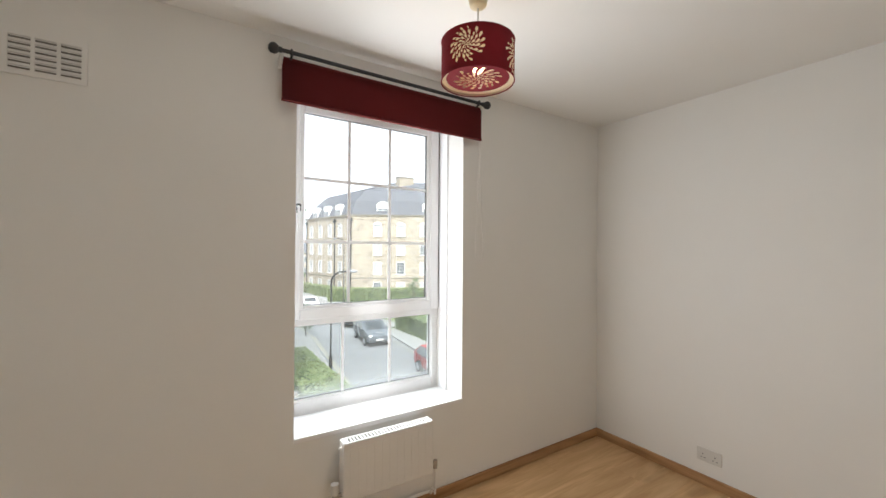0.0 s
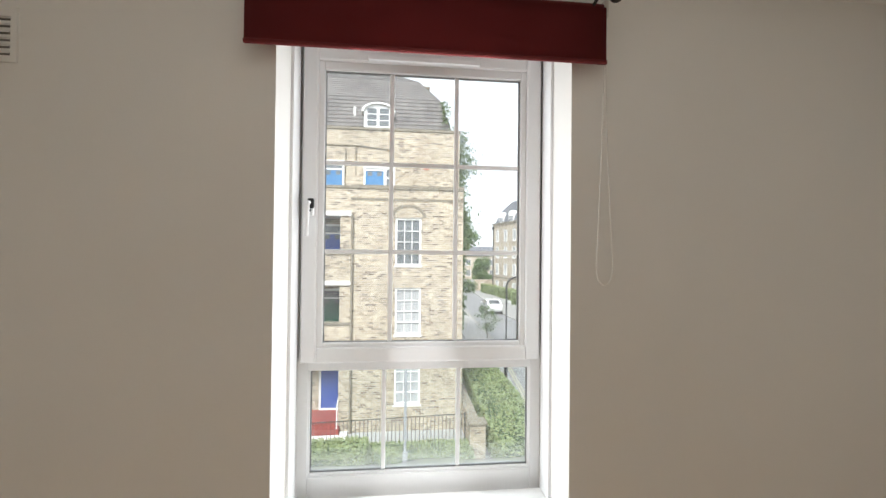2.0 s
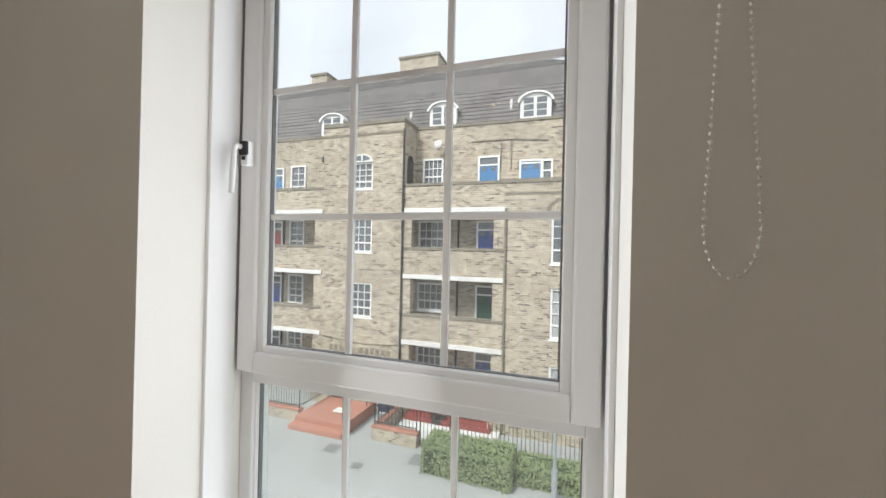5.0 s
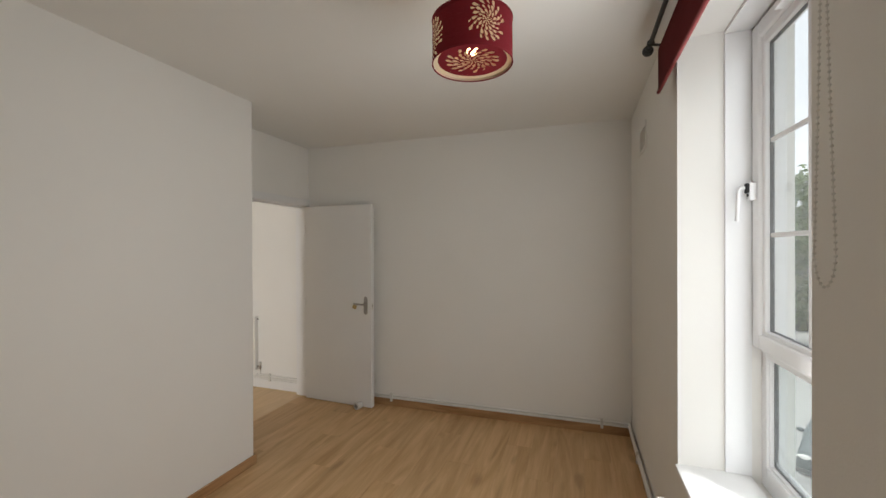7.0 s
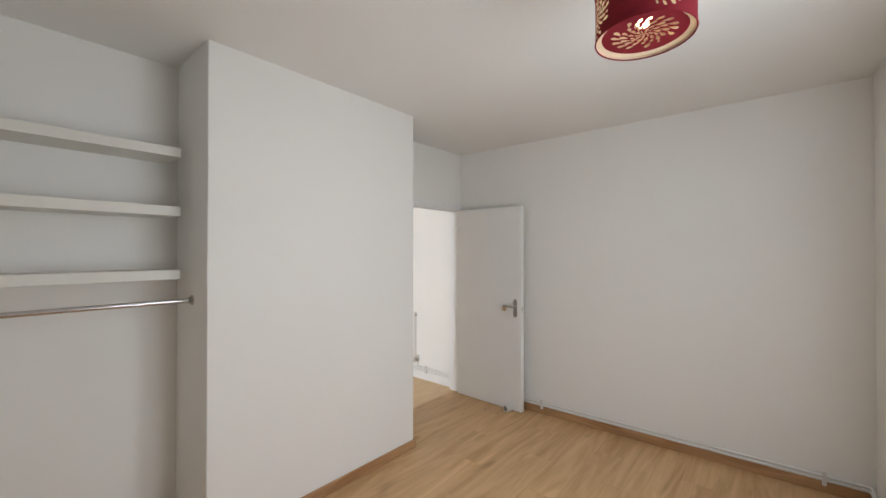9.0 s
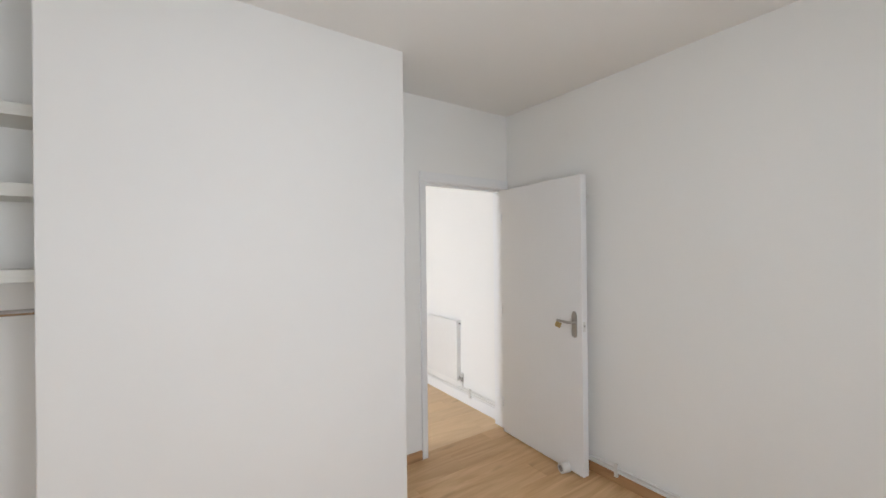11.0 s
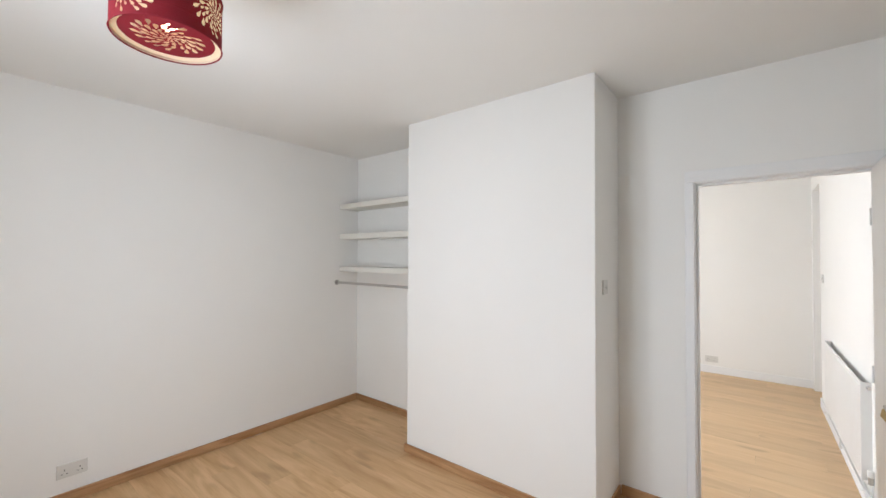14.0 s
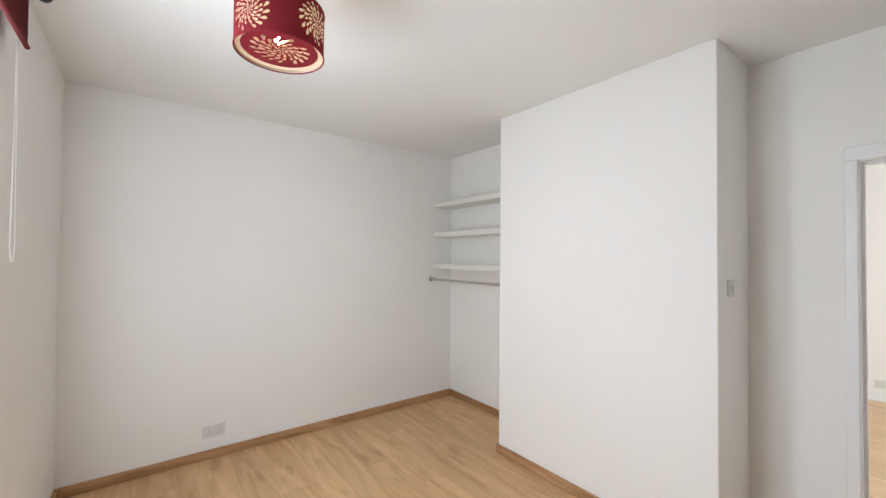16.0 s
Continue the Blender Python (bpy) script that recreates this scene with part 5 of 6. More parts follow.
part("coping", nb(-16.34, RY - 0.04, 6.5, 4.21, RY + 0.16, 6.6), COPING, block)
for xa, xb in GAPS:
    for top, low in ((3.95, 3.1), (1.5, 0.55), (-1.08, -2.0)):
        part("parapet", nb(xa - 0.0, FY + 0.003, low, xb, FY + 0.22, top), BRICK, block)
        part("coping", nb(xa, FY - 0.03, top, xb, FY + 0.25, top + 0.1), COPING, block)
        part("deck_slab", nb(xa + 0.003, FY - 0.05, low - 0.17, xb - 0.003, RY, low), CONCRETE_W, block, "white painted concrete deck edge")
    for px in (xa + 0.2, xb - 0.2):
        part("pier", nb(px - 0.2, FY + 0.004, GZ, px + 0.2, FY + 0.3, 3.0), BRICK, block)
for z0 in (3.1, 0.55, -2.0, -4.6):
    facade_window(block, Matrix.Translation((-3.2, RY - 0.02, z0 + 1.0)), 1.15 if z0 < 3 else 0.9, 1.15, 4, 3)
    facade_window(block, Matrix.Translation((-9.95, RY - 0.02, z0 + 0.85)), 0.85, 1.35, 2, 4)
    facade_door(block, Matrix.Translation((-0.87, RY - 0.02, z0)), {3.1: "sky_blue", 0.55: "blue", -2.0: "green", -4.6: "blue"}[z0], 0.72, 1.75, 0.0, 0.32)
    facade_door(block, Matrix.Translation((-11.2, RY - 0.02, z0)), {3.1: "sky_blue", 0.55: "red", -2.0: "blue", -4.6: "navy"}[z0], 0.72, 1.75, 0.45, 0.32)
facade_door(block, Matrix.Translation((0.75, RY - 0.02, 3.1)), "sky_blue", 0.72, 1.75, 0.0, 0.1)
facade_window(block, Matrix.Translation((1.35, RY - 0.02, 4.15)), 0.42, 0.85, 1, 2)
facade_window(block, Matrix.Translation((-14.4, RY - 0.02, 4.2)), 0.95, 1.0, 2, 3)
facade_door(block, Matrix.Translation((-6.6, FY + 0.5, GZ + 0.35)), "brown", 0.9, 1.75, 0, 0.1)
facade_door(block, Matrix.Translation((-4.45, FY - 0.01, GZ)), "navy", 0.72, 1.9, 0, 0.0)
# side opening of the stair tower
side_arch = [(FY + 0.35, 4.0), (FY + 0.95, 4.0), (FY + 0.95, 5.0)] + [(FY + 0.65 + 0.3 * math.cos(a), 5.0 + 0.3 * math.sin(a)) for a in [math.pi * k / 8 for k in range(1, 8)]] + [(FY + 0.35, 5.0)]
part("arch_opening", prism(bmesh.new(), side_arch, "x", -4.02, -3.992), DARK, block)
# rain pipes, cable runs and vents
for px, py, za, zb in ((-3.96, FY - 0.06, GZ, 6.2), (0.06, FY - 0.06, GZ, 3.0), (-8.4, RY - 0.06, 3.1, 5.6), (-2.55, RY - 0.06, 3.1, 5.6), (-2.05, RY - 0.06, -4.6, 3.0), (-10.7, RY - 0.06, -4.6, 3.0)):
    part("rain_pipe", tube(bmesh.new(), [(px, py, za), (px, py, zb)], 0.045, 10), IRON if px != 0.06 else COPING, block, "", True)
for px in (-8.4, -2.55):
    part("hopper", nb(px - 0.13, RY - 0.2, 5.35, px + 0.13, RY, 5.62, bevel=0.02), IRON, block)
cab = bmesh.new()
for ln in ([(-1.6, RY - 0.03, 5.85), (0.0, RY - 0.03, 5.85), (1.4, RY - 0.03, 5.72)], [(0.0, RY - 0.03, 5.85), (0.0, RY - 0.03, 4.7)], [(-0.4, RY - 0.03, 5.75), (-0.4, RY - 0.03, 4.6)],
           [(-7.6, FY - 0.02, -2.2), (-5.5, FY - 0.02, -2.35), (-4.05, FY - 0.02, -2.25)]):
    tube(cab, ln, 0.018, 6)
part("cable_run", cab, COPING, block)
part("air_brick", nb(2.7, RY - 0.012, 4.95, 2.93, RY, 5.1), TERRA, block)
sat = ball(bmesh.new(), (-2.9, RY - 0.35, 5.75), 0.17, 16, (1, 0.3, 1))
part("satellite_dish", sat, CONCRETE_W, block, "white satellite dish", True)
sign = bmesh.new()
for k in range(12):
    if k != 5:
        box(sign, -7.2 + k * 0.24, FY - 0.015, -2.75, -7.2 + k * 0.24 + 0.16, FY - 0.003, -2.5)
part("name_letters", sign, COPING, block, "worn raised lettering on the brick")
# roof
RX0, RX1 = -16.3, 4.1
roof_bm = lofted_roof(bmesh.new(), [rect(RX0, RY + 0.12, RX1 - 0.25, 24.4, 6.5), rect(RX0 + 0.45, RY + 0.45, RX1 - 0.75, 24.0, 8.0), rect(RX0 + 1.3, RY + 1.3, RX1 - 1.6, 23.2, 9.1), rect(RX0 + 4.4, 19.2, RX1 - 4.6, 19.7, 11.4)])
part("roof", roof_bm, TILE, block, "dark clay tiled mansard roof")
for dx in (0.87, -2.85, -8.2, -12.2):
    dormer(block, Matrix.Translation((dx, RY + 0.03, 6.58)))
for px, pz in ((-0.1, 7.5), (-4.4, 7.4), (-14.6, 7.6)):
    part("vent_pipe", tube(bmesh.new(), [(px, RY + 0.3, 6.5), (px, RY + 0.3, pz)], 0.06, 10), CONCRETE_W, block, "", True)
part("vent_pipe", tube(bmesh.new(), [(-0.45, RY + 0.3, 6.5), (-0.15, RY + 2.2, 9.8)], 0.03, 8), LEAD, block, "", True)
chimney(block, -6.4, 17.6, 9.6, -4.3, 18.8, 11.3)
chimney(block, -11.9, 17.6, 9.6, -10.9, 18.6, 11.1)
chimney(block, 1.9, 18.3, 8.4, 3.1, 19.4, 9.9)
# ivy on the end wall
rnd = random.Random(5)
ivy_p, ivy_n = [], []
for k in range(9000):
    z = rnd.uniform(-1.4, 7.8)
    w = 0.12 + 0.6 * max(0, noise.noise((3.1, 0.2, z * 0.8))) + (0.18 if z > 4 else 0)
    y = (RY if z > 3.9 else FY + 0.35) + abs(rnd.gauss(0, 1.9))
    ivy_p.append((4.17 + abs(rnd.gauss(0, 1)) * w * (0.6 + 0.5 * noise.noise((y * 0.8, z * 0.9, 2.0))) + (-0.75 if z > 6.6 else 0), y, z))
    ivy_n.append((1, -0.5, 0.2))
ivy = thing("ivy", (4.2, RY + 1, GZ), "green ivy climbing the end wall of the brick block", "climbing plant")
me = leaves(ivy_p, ivy_n, 0.075, 3)
me.materials.append(LEAF)
tagged(place("ivy_leaves", me, Matrix(), ivy, "small green ivy leaves"), kind="stuff")
part("stem", tube(bmesh.new(), [(4.2, RY + 0.3, GZ), (4.22, RY + 0.5, -1.5), (4.2, RY + 0.4, 2.0), (4.22, RY + 0.6, 5.5)], 0.03, 6), BARK, ivy)


# ---- courtyard: steps, low walls, railings, hedges ----
def railing(x0, y0, x1, y1, z, h, label, gap=0.12):
    t = thing("railing", ((x0 + x1) / 2, (y0 + y1) / 2, z), label, "railing")
    a, b = Vector((x0, y0, z)), Vector((x1, y1, z))
    n = max(2, int((b - a).length / gap))
    for hz in (0.1, h):
        part("rail", tube(bmesh.new(), [a + Vector((0, 0, hz)), b + Vector((0, 0, hz))], 0.018, 8), IRON, t)
    bar = mesh_of("bar", cyl(bmesh.new(), (0, 0, 0.03), (0, 0, h), 0.011, 6), IRON)
    for k in range(n + 1):
        place("bar", bar, Matrix.Translation(a.lerp(b, k / n)), t)
    for e in (a, b):
        part("post", cyl(bmesh.new(), e - Vector((0, 0, 0.05)), e + Vector((0, 0, h + 0.06)), 0.024, 8), IRON, t)
    return t


def low_wall(x0, y0, x1, y1, h, label, cap=TERRA):
    t = thing("low_wall", ((x0 + x1) / 2, (y0 + y1) / 2, GZ), label, "wall")
    part("brickwork", nb(x0, y0, GZ, x1, y1, GZ + h), BRICK, t)
    part("capping", nb(x0 - 0.02, y0 - 0.02, GZ + h, x1 + 0.02, y1 + 0.02, GZ + h + 0.07, bevel=0.01), cap, t)
    return t


steps = thing("entrance_steps", (-6, 11.7, GZ), "terracotta coloured entrance steps with brick sides", "steps")
part("step", nb(-7.15, 10.75, GZ, -4.95, 13.15, GZ + 0.17, bevel=0.01), TERRA, steps)
part("step", nb(-7.15, 11.1, GZ + 0.17, -5.15, 13.15, GZ + 0.34, bevel=0.01), TERRA, steps)
part("side_wall", nb(-5.15, 10.9, GZ + 0.17, -4.93, 13.15, GZ + 0.45, bevel=0.01), TERRA, steps)
part("door_mat", nb(-6.1, 11.9, GZ + 0.342, -5.5, 12.3, GZ + 0.352), CONCRETE_W, steps)
part("hand_rail", tube(bmesh.new(), bend([(-5.04, 11.0, GZ + 0.45), (-5.04, 11.0, GZ + 1.3), (-5.04, 12.6, GZ + 1.6), (-5.04, 12.6, GZ + 0.45)], 0.06), 0.025, 8), IRON, steps, "black hand rail", True)
part("hand_rail", tube(bmesh.new(), bend([(-5.04, 12.9, GZ + 0.45), (-5.04, 12.9, GZ + 1.5)], 0.06), 0.025, 8), IRON, steps, "", True)
low_wall(-14.5, 11.35, -7.2, 11.6, 0.38, "low brick planter wall with a terracotta capping")
railing(-12.2, 11.47, -7.25, 11.47, GZ + 0.45, 0.75, "black iron railing on the planter wall")
railing(-7.25, 11.47, -7.25, 13.1, GZ + 0.45, 0.75, "black iron railing beside the entrance steps")
railing(-14.5, 11.47, -12.3, 11.47, GZ + 0.45, 1.0, "black iron gate section at the planter end")
low_wall(-4.0, 11.15, -2.35, 11.4, 0.42, "low brick wall with a terracotta capping beside the gate")
low_wall(-4.0, 11.4, -3.78, 13.1, 0.42, "low brick wall running to the block")
railing(-3.95, 11.27, -2.4, 11.27, GZ + 0.5, 0.65, "black iron railing on the low wall")
railing(-3.89, 11.4, -3.89, 13.1, GZ + 0.5, 0.65, "black iron railing beside the path")
railing(-2.3, 11.35, -1.3, 11.45, GZ, 1.15, "black iron garden gate, closed")
railing(-1.25, 11.5, 4.1, 11.9, GZ, 1.1, "long black iron railing in front of the brick block", 0.13)
structure("pavement_patch", nb(-3.6, 11.8, GZ, 0.0, 13.2, GZ + 0.06), CONCRETE_W, "pale concrete path in front of the ground floor")
porch = thing("porch_steps", (-1.2, 13.4, GZ), "dark red quarry tiled porch steps at a front door", "steps")
part("step", nb(-3.6, 12.9, GZ + 0.06, -0.3, 14.39, GZ + 0.25, bevel=0.01), REDTILE, porch)
part("step", nb(-3.4, 13.3, GZ + 0.25, -0.3, 14.39, GZ + 0.40, bevel=0.01), REDTILE, porch)
part("hand_rail", tube(bmesh.new(), bend([(-0.38, 12.95, GZ + 0.1), (-0.38, 12.95, GZ + 1.1), (-0.38, 14.3, GZ + 1.6)], 0.06), 0.022, 8), CONCRETE_W, porch, "pale hand rail", True)
mat_oval = cyl(bmesh.new(), (-2.3, 13.2, GZ + 0.1), (-2.3, 13.2, GZ + 0.27), 0.35, 24)
part("planter_ring", mat_oval, IRON, porch)
hedge("hedge", -1.7, 9.9, 0.9, 11.0, 0.85, "clipped box of light green hedge in the courtyard", 9000, 0.04, seed=2)
hedge("hedge", 0.95, 10.3, 4.15, 11.3, 0.55, "low clipped green hedge in front of the railing", 8000, 0.04, seed=4)
hedge("hedge", 4.75, 9.2, 6.5, 20.5, 1.15, "broad clipped green hedge beside the pavement", 26000, 0.05, seed=3)
low_wall(4.2, 11.3, 4.5, 16.0, 1.0, "pale stone garden wall beside the hedge", COPING)
pier = thing("gate_pier", (4.35, 11.1, GZ), "square brick gate pier at the end of the wall", "pier")
part("shaft", nb(4.1, 10.85, GZ, 4.6, 11.28, GZ + 1.15), BRICK, pier)
part("cap", nb(4.05, 10.8, GZ + 1.15, 4.65, 11.285, GZ + 1.24, bevel=0.02), COPING, pier)
sign_post = thing("post", (2.1, 10.0, GZ), "thin grey metal post in front of the railing", "post")
part("shaft", cyl(bmesh.new(), (2.05, 9.9, GZ), (2.05, 9.9, GZ + 3.4), 0.04, 12), LEAD, sign_post, "", True)
part("foot", cyl(bmesh.new(), (2.05, 9.9, GZ), (2.05, 9.9, GZ + 0.9), 0.075, 12), LEAD, sign_post, "", True)
for mx, my, w in ((-1.95, 10.55, 0.6), (-4.9, 10.2, 0.45), (-3.6, 9.6, 0.3)):
    mh = thing("manhole_cover", (mx, my, GZ), "grey metal manhole cover let into the tarmac", "manhole cover", "manhole covers in the courtyard")
    part("surround", nb(mx - w / 2 - 0.08, my - w / 2 - 0.08, GZ, mx + w / 2 + 0.08, my + w / 2 + 0.08, GZ + 0.006), KERB, mh)
    part("cover", nb(mx - w / 2, my - w / 2, GZ + 0.006, mx + w / 2, my + w / 2, GZ + 0.014), ROADM, mh)

# ---- the street: a gentle slant to the north-east ----
street_at = Matrix.Translation((7.35, 17.0, GZ)) @ Matrix.Rotation(radians(-6.3), 4, "Z")


def street(name, bm, m, label="", parent=None):
    bm.transform(street_at)
    if parent is None:
        return structure(name, bm, m, label)
    return part(name, bm, m, parent, label)


street("road", nb(0, -15, 0.0, 5.7, 11.2, 0.02), ROADM, "worn grey asphalt street")
street("pavement", nb(-1.9, -15, 0.0, -0.16, 11.0, 0.13), PAVING, "grey paved footway along the street")
street("kerb", nb(-0.155, -15, 0.0, -0.002, 11.0, 0.14, bevel=0.015), KERB, "stone kerb")
street("pavement", nb(5.86, -15, 0.0, 8.4, 11.0, 0.13), PAVING, "grey paved footway across the street")
street("kerb", nb(5.702, -15, 0.0, 5.855, 11.0, 0.14, bevel=0.015), KERB, "stone kerb")
for u in (0.22, 0.36):
    street("road_marking", nb(u, -15, 0.02, u + 0.05, 11.0, 0.024), YELLOW, "double yellow line, worn")
street("road_marking", nb(5.4, -15, 0.02, 5.45, 11.0, 0.024), YELLOW, "yellow line, worn")
# beyond the young tree the street bends a little and narrows
bend_at = street_at @ Matrix.Translation((0, 11.0, 0)) @ Matrix.Rotation(radians(5.5), 4, "Z")
EAST = [(5.7, 0.0), (3.95, 10.5), (4.7, 44.0), (6.0, 120.0)]


def strip(name, left, right, z0, z1, m, label):
    bm = prism(bmesh.new(), left + right[::-1], "z", z0, z1)
    bm.transform(bend_at)
    return structure(name, bm, m, label)


def shifted(line, d):
    return [(u + d, v) for u, v in line]


WEST = [(0.0, 0.0), (0.0, 60.0), (0.0, 120.0)]
strip("road", WEST, EAST, 0.001, 0.022, ROADM, "worn grey asphalt street beyond the bend")
strip("pavement", shifted(WEST, -1.9), shifted(WEST, -0.16), 0.0, 0.131, PAVING, "grey paved footway beyond the bend")
strip("kerb", shifted(WEST, -0.155), shifted(WEST, -0.002), 0.0, 0.141, KERB, "stone kerb beyond the bend")
strip("kerb", shifted(EAST, 0.002), shifted(EAST, 0.155), 0.0, 0.141, KERB, "stone kerb beyond the bend")
strip("pavement", shifted(EAST, 0.16), shifted(EAST, 2.7), 0.0, 0.131, PAVING, "grey paved footway beyond the bend")
strip("road_marking", shifted(WEST, 0.22), shifted(WEST, 0.28), 0.022, 0.026, YELLOW, "yellow line, worn")
gw = thing("garden_wall", street_at @ Vector((8.5, 5, 0)), "low brick garden wall along the far footway", "wall")
street("brickwork", nb(8.4, -15, 0, 8.65, 24, 0.75), BRICK_FAR, "", gw)
street("capping", nb(8.37, -15, 0.75, 8.68, 24, 0.83), COPING, "", gw)


def street_lamp(x, y, h, turn, label):
    t = thing("street_lamp", (x, y, GZ), label, "street lamp", "street lamps")
    part("base_tube", cyl(bmesh.new(), (x, y, GZ), (x, y, GZ + 1.4), 0.085, 14), IRON, t, "", True)
    c, s = math.cos(turn), math.sin(turn)
    pts = [(x, y, GZ + 1.4), (x, y, GZ + h - 0.5)] + [(x + c * 0.55 * (1 - math.cos(a)), y + s * 0.55 * (1 - math.cos(a)), GZ + h - 0.5 + 0.5 * math.sin(a)) for a in [math.pi / 2 * k / 6 for k in range(1, 7)]] + [(x + c * 0.85, y + s * 0.85, GZ + h + 0.02)]
    part("column", tube(bmesh.new(), pts, 0.05, 10), IRON, t, "", True)
    hx, hy = x + c * 1.05, y + s * 1.05
    part("lantern", ball(bmesh.new(), (hx, hy, GZ + h + 0.01), 0.28, 14, (0.9, 0.9, 0.28)), LEAD, t, "grey lantern head", True)
    return t


street_lamp(6.88, 17.0, 5.5, radians(-10), "black steel street lamp with a curved arm beside the road")
street_lamp(16.6, 44.0, 8.0, radians(170), "black steel street lamp further along the street")


def car(m, paint, label):
    """A parked car: local +y is its nose, wheels on z = 0."""
    c = thing("car", (0, 0, 0), label, "car", "parked cars")
    pm = mat(paint[0], paint[1], tuple(x * 0.85 for x in paint[1]), 2, 40, 0.22, 0.32, 0.0, metal=0.1)
    side = [(-2.05, 0.32), (1.95, 0.28), (2.1, 0.45), (2.08, 0.72), (1.9, 0.84), (1.05, 0.98), (0.25, 1.43), (-0.2, 1.5), (-1.2, 1.47), (-1.75, 1.1), (-2.1, 0.98), (-2.15, 0.6)]
    cab_side = [(0.98, 1.0), (0.22, 1.39), (-0.2, 1.45), (-1.15, 1.42), (-1.62, 1.08), (-1.2, 0.98)]
    body = prism(bmesh.new(), side, "x", -0.87, 0.87)
    for v in body.verts:
        if v.co.z > 1.05:
            v.co.x *= 1 - 0.16 * min(1, (v.co.z - 1.0) / 0.5)
        if abs(v.co.y) > 1.8:
            v.co.x *= 0.9
    bmesh.ops.bevel(body, geom=body.edges[:], offset=0.05, segments=2, affect="EDGES", profile=0.6)
    part("body", body, pm, c, "", True)
    for s in (-1, 1):
        g = prism(bmesh.new(), cab_side, "x", s * 0.80, s * 0.885)
        for v in g.verts:
            v.co.x *= 1 - 0.13 * max(0, (v.co.z - 1.0) / 0.45)
        part("side_window", g, DARKGLASS, c)
    fw = 0.66
    ws = bmesh.new()
    q = [(0.98, 1.0), (0.24, 1.42)]
    vs = [ws.verts.new(p) for p in ((-fw, q[0][0] + 0.04, q[0][1] + 0.03), (fw, q[0][0] + 0.04, q[0][1] + 0.03), (fw * 0.86, q[1][0] + 0.05, q[1][1] + 0.02), (-fw * 0.86, q[1][0] + 0.05, q[1][1] + 0.02))]
    ws.faces.new(vs)
    bmesh.ops.solidify(ws, geom=ws.faces[:], thickness=0.03)
    part("windscreen", ws, DARKGLASS, c)
    rs = bmesh.new()
    rs.faces.new([rs.verts.new(p) for p in ((-0.6, -1.76, 1.13), (0.6, -1.76, 1.13), (0.55, -1.27, 1.46), (-0.55, -1.27, 1.46))])
    bmesh.ops.solidify(rs, geom=rs.faces[:], thickness=0.03)
    part("rear_window", rs, DARKGLASS, c)
    for s in (-1, 1):
        part("headlight", ball(bmesh.new(), (s * 0.62, 2.0, 0.7), 0.14, 12, (1.3, 0.6, 0.7)), CONCRETE_W, c, "clear headlight", True)
        part("tail_light", ball(bmesh.new(), (s * 0.66, -2.05, 0.85), 0.12, 10, (1, 0.5, 1.2)), DOOR_MATS["red"], c, "red tail light", True)
        for wy in (1.3, -1.3):
            tyre = cyl(bmesh.new(), (s * 0.70, wy, 0.31), (s * 0.89, wy, 0.31), 0.31, 24)
            tw = part("wheel", tyre, RUBBER, c, "", True)
            part("rim", cyl(bmesh.new(), (s * 0.885, wy, 0.31), (s * 0.90, wy, 0.31), 0.2, 16), LEAD, tw, "grey alloy rim")
        part("door_mirror", ball(bmesh.new(), (s * 0.97, 0.72, 1.02), 0.1, 10, (1, 0.6, 0.7)), pm, c, "", True)
    part("number_plate", nb(-0.26, 2.09, 0.42, 0.26, 2.115, 0.53), CONCRETE_W, c, "white number plate")
    part("bumper", nb(-0.8, 1.98, 0.3, 0.8, 2.105, 0.42, bevel=0.03), RUBBER, c, "dark lower grille")
    c.matrix_basis = m
    return c


def on_street(u, v, turn):
    return street_at @ Matrix.Translation((u, v, 0.02)) @ Matrix.Rotation(radians(turn), 4, "Z")


car(on_street(3.95, 8.1, 180), ("grey_car_paint", (0.12, 0.13, 0.145)), "dark grey hatchback parked facing down the street")
car(on_street(4.1, 15.2, 180), ("black_car_paint", (0.03, 0.035, 0.04)), "black car parked behind the grey hatchback")
car(on_street(5.0, -1.5, 180), ("red_car_paint", (0.45, 0.035, 0.04)), "red hatchback parked at the kerb")
car(bend_at @ Matrix.Translation((3.05, 14.0, 0.022)), ("white_car_paint", (0.7, 0.7, 0.69)), "white hatchback parked at the kerb up the street")
car(bend_at @ Matrix.Translation((1.3, 38.0, 0.022)) @ Matrix.Rotation(radians(180), 4, "Z"), ("silver_car_paint", (0.35, 0.36, 0.37)), "silver car parked far up the street")
car(Matrix.Translation((-11.2, 7.2, GZ)) @ Matrix.Rotation(radians(-125), 4, "Z"), ("teal_grey_car_paint", (0.08, 0.10, 0.105)), "dark grey saloon parked in the courtyard")


# ---- the corner block to the north-east ----
def poly_inset(pts, d, z):
    c = sum(pts, Vector()) / len(pts)
    return [Vector((p.x + (c.x - p.x) * d, p.y + (c.y - p.y) * d, z)) for p in pts]


far = thing("apartment_building", (25, 50, GZ), "pale brick corner apartment block with slate mansard and white dormers", "building")
A, B, C = Vector((19.5, 50.4, GZ)), Vector((19.5 + 36 * 0.873, 50.4 - 36 * 0.487, GZ)), Vector((16.9, 63.5, GZ))
D = Vector((B.x + 6, B.y + 14, GZ))
E2 = Vector((C.x + 12, C.y + 3, GZ))
foot = [A, B, D, E2, C]
wb = bmesh.new()
prism(wb, [(p.x, p.y) for p in foot], "z", GZ, 6.4)
part("wall", wb, BRICK_FAR, far)
cp = bmesh.new()
prism(cp, [(p.x, p.y) for p in poly_inset(foot, -0.012, 0)], "z", 6.4, 6.62)
part("cornice", cp, COPING, far)
sc = bmesh.new()
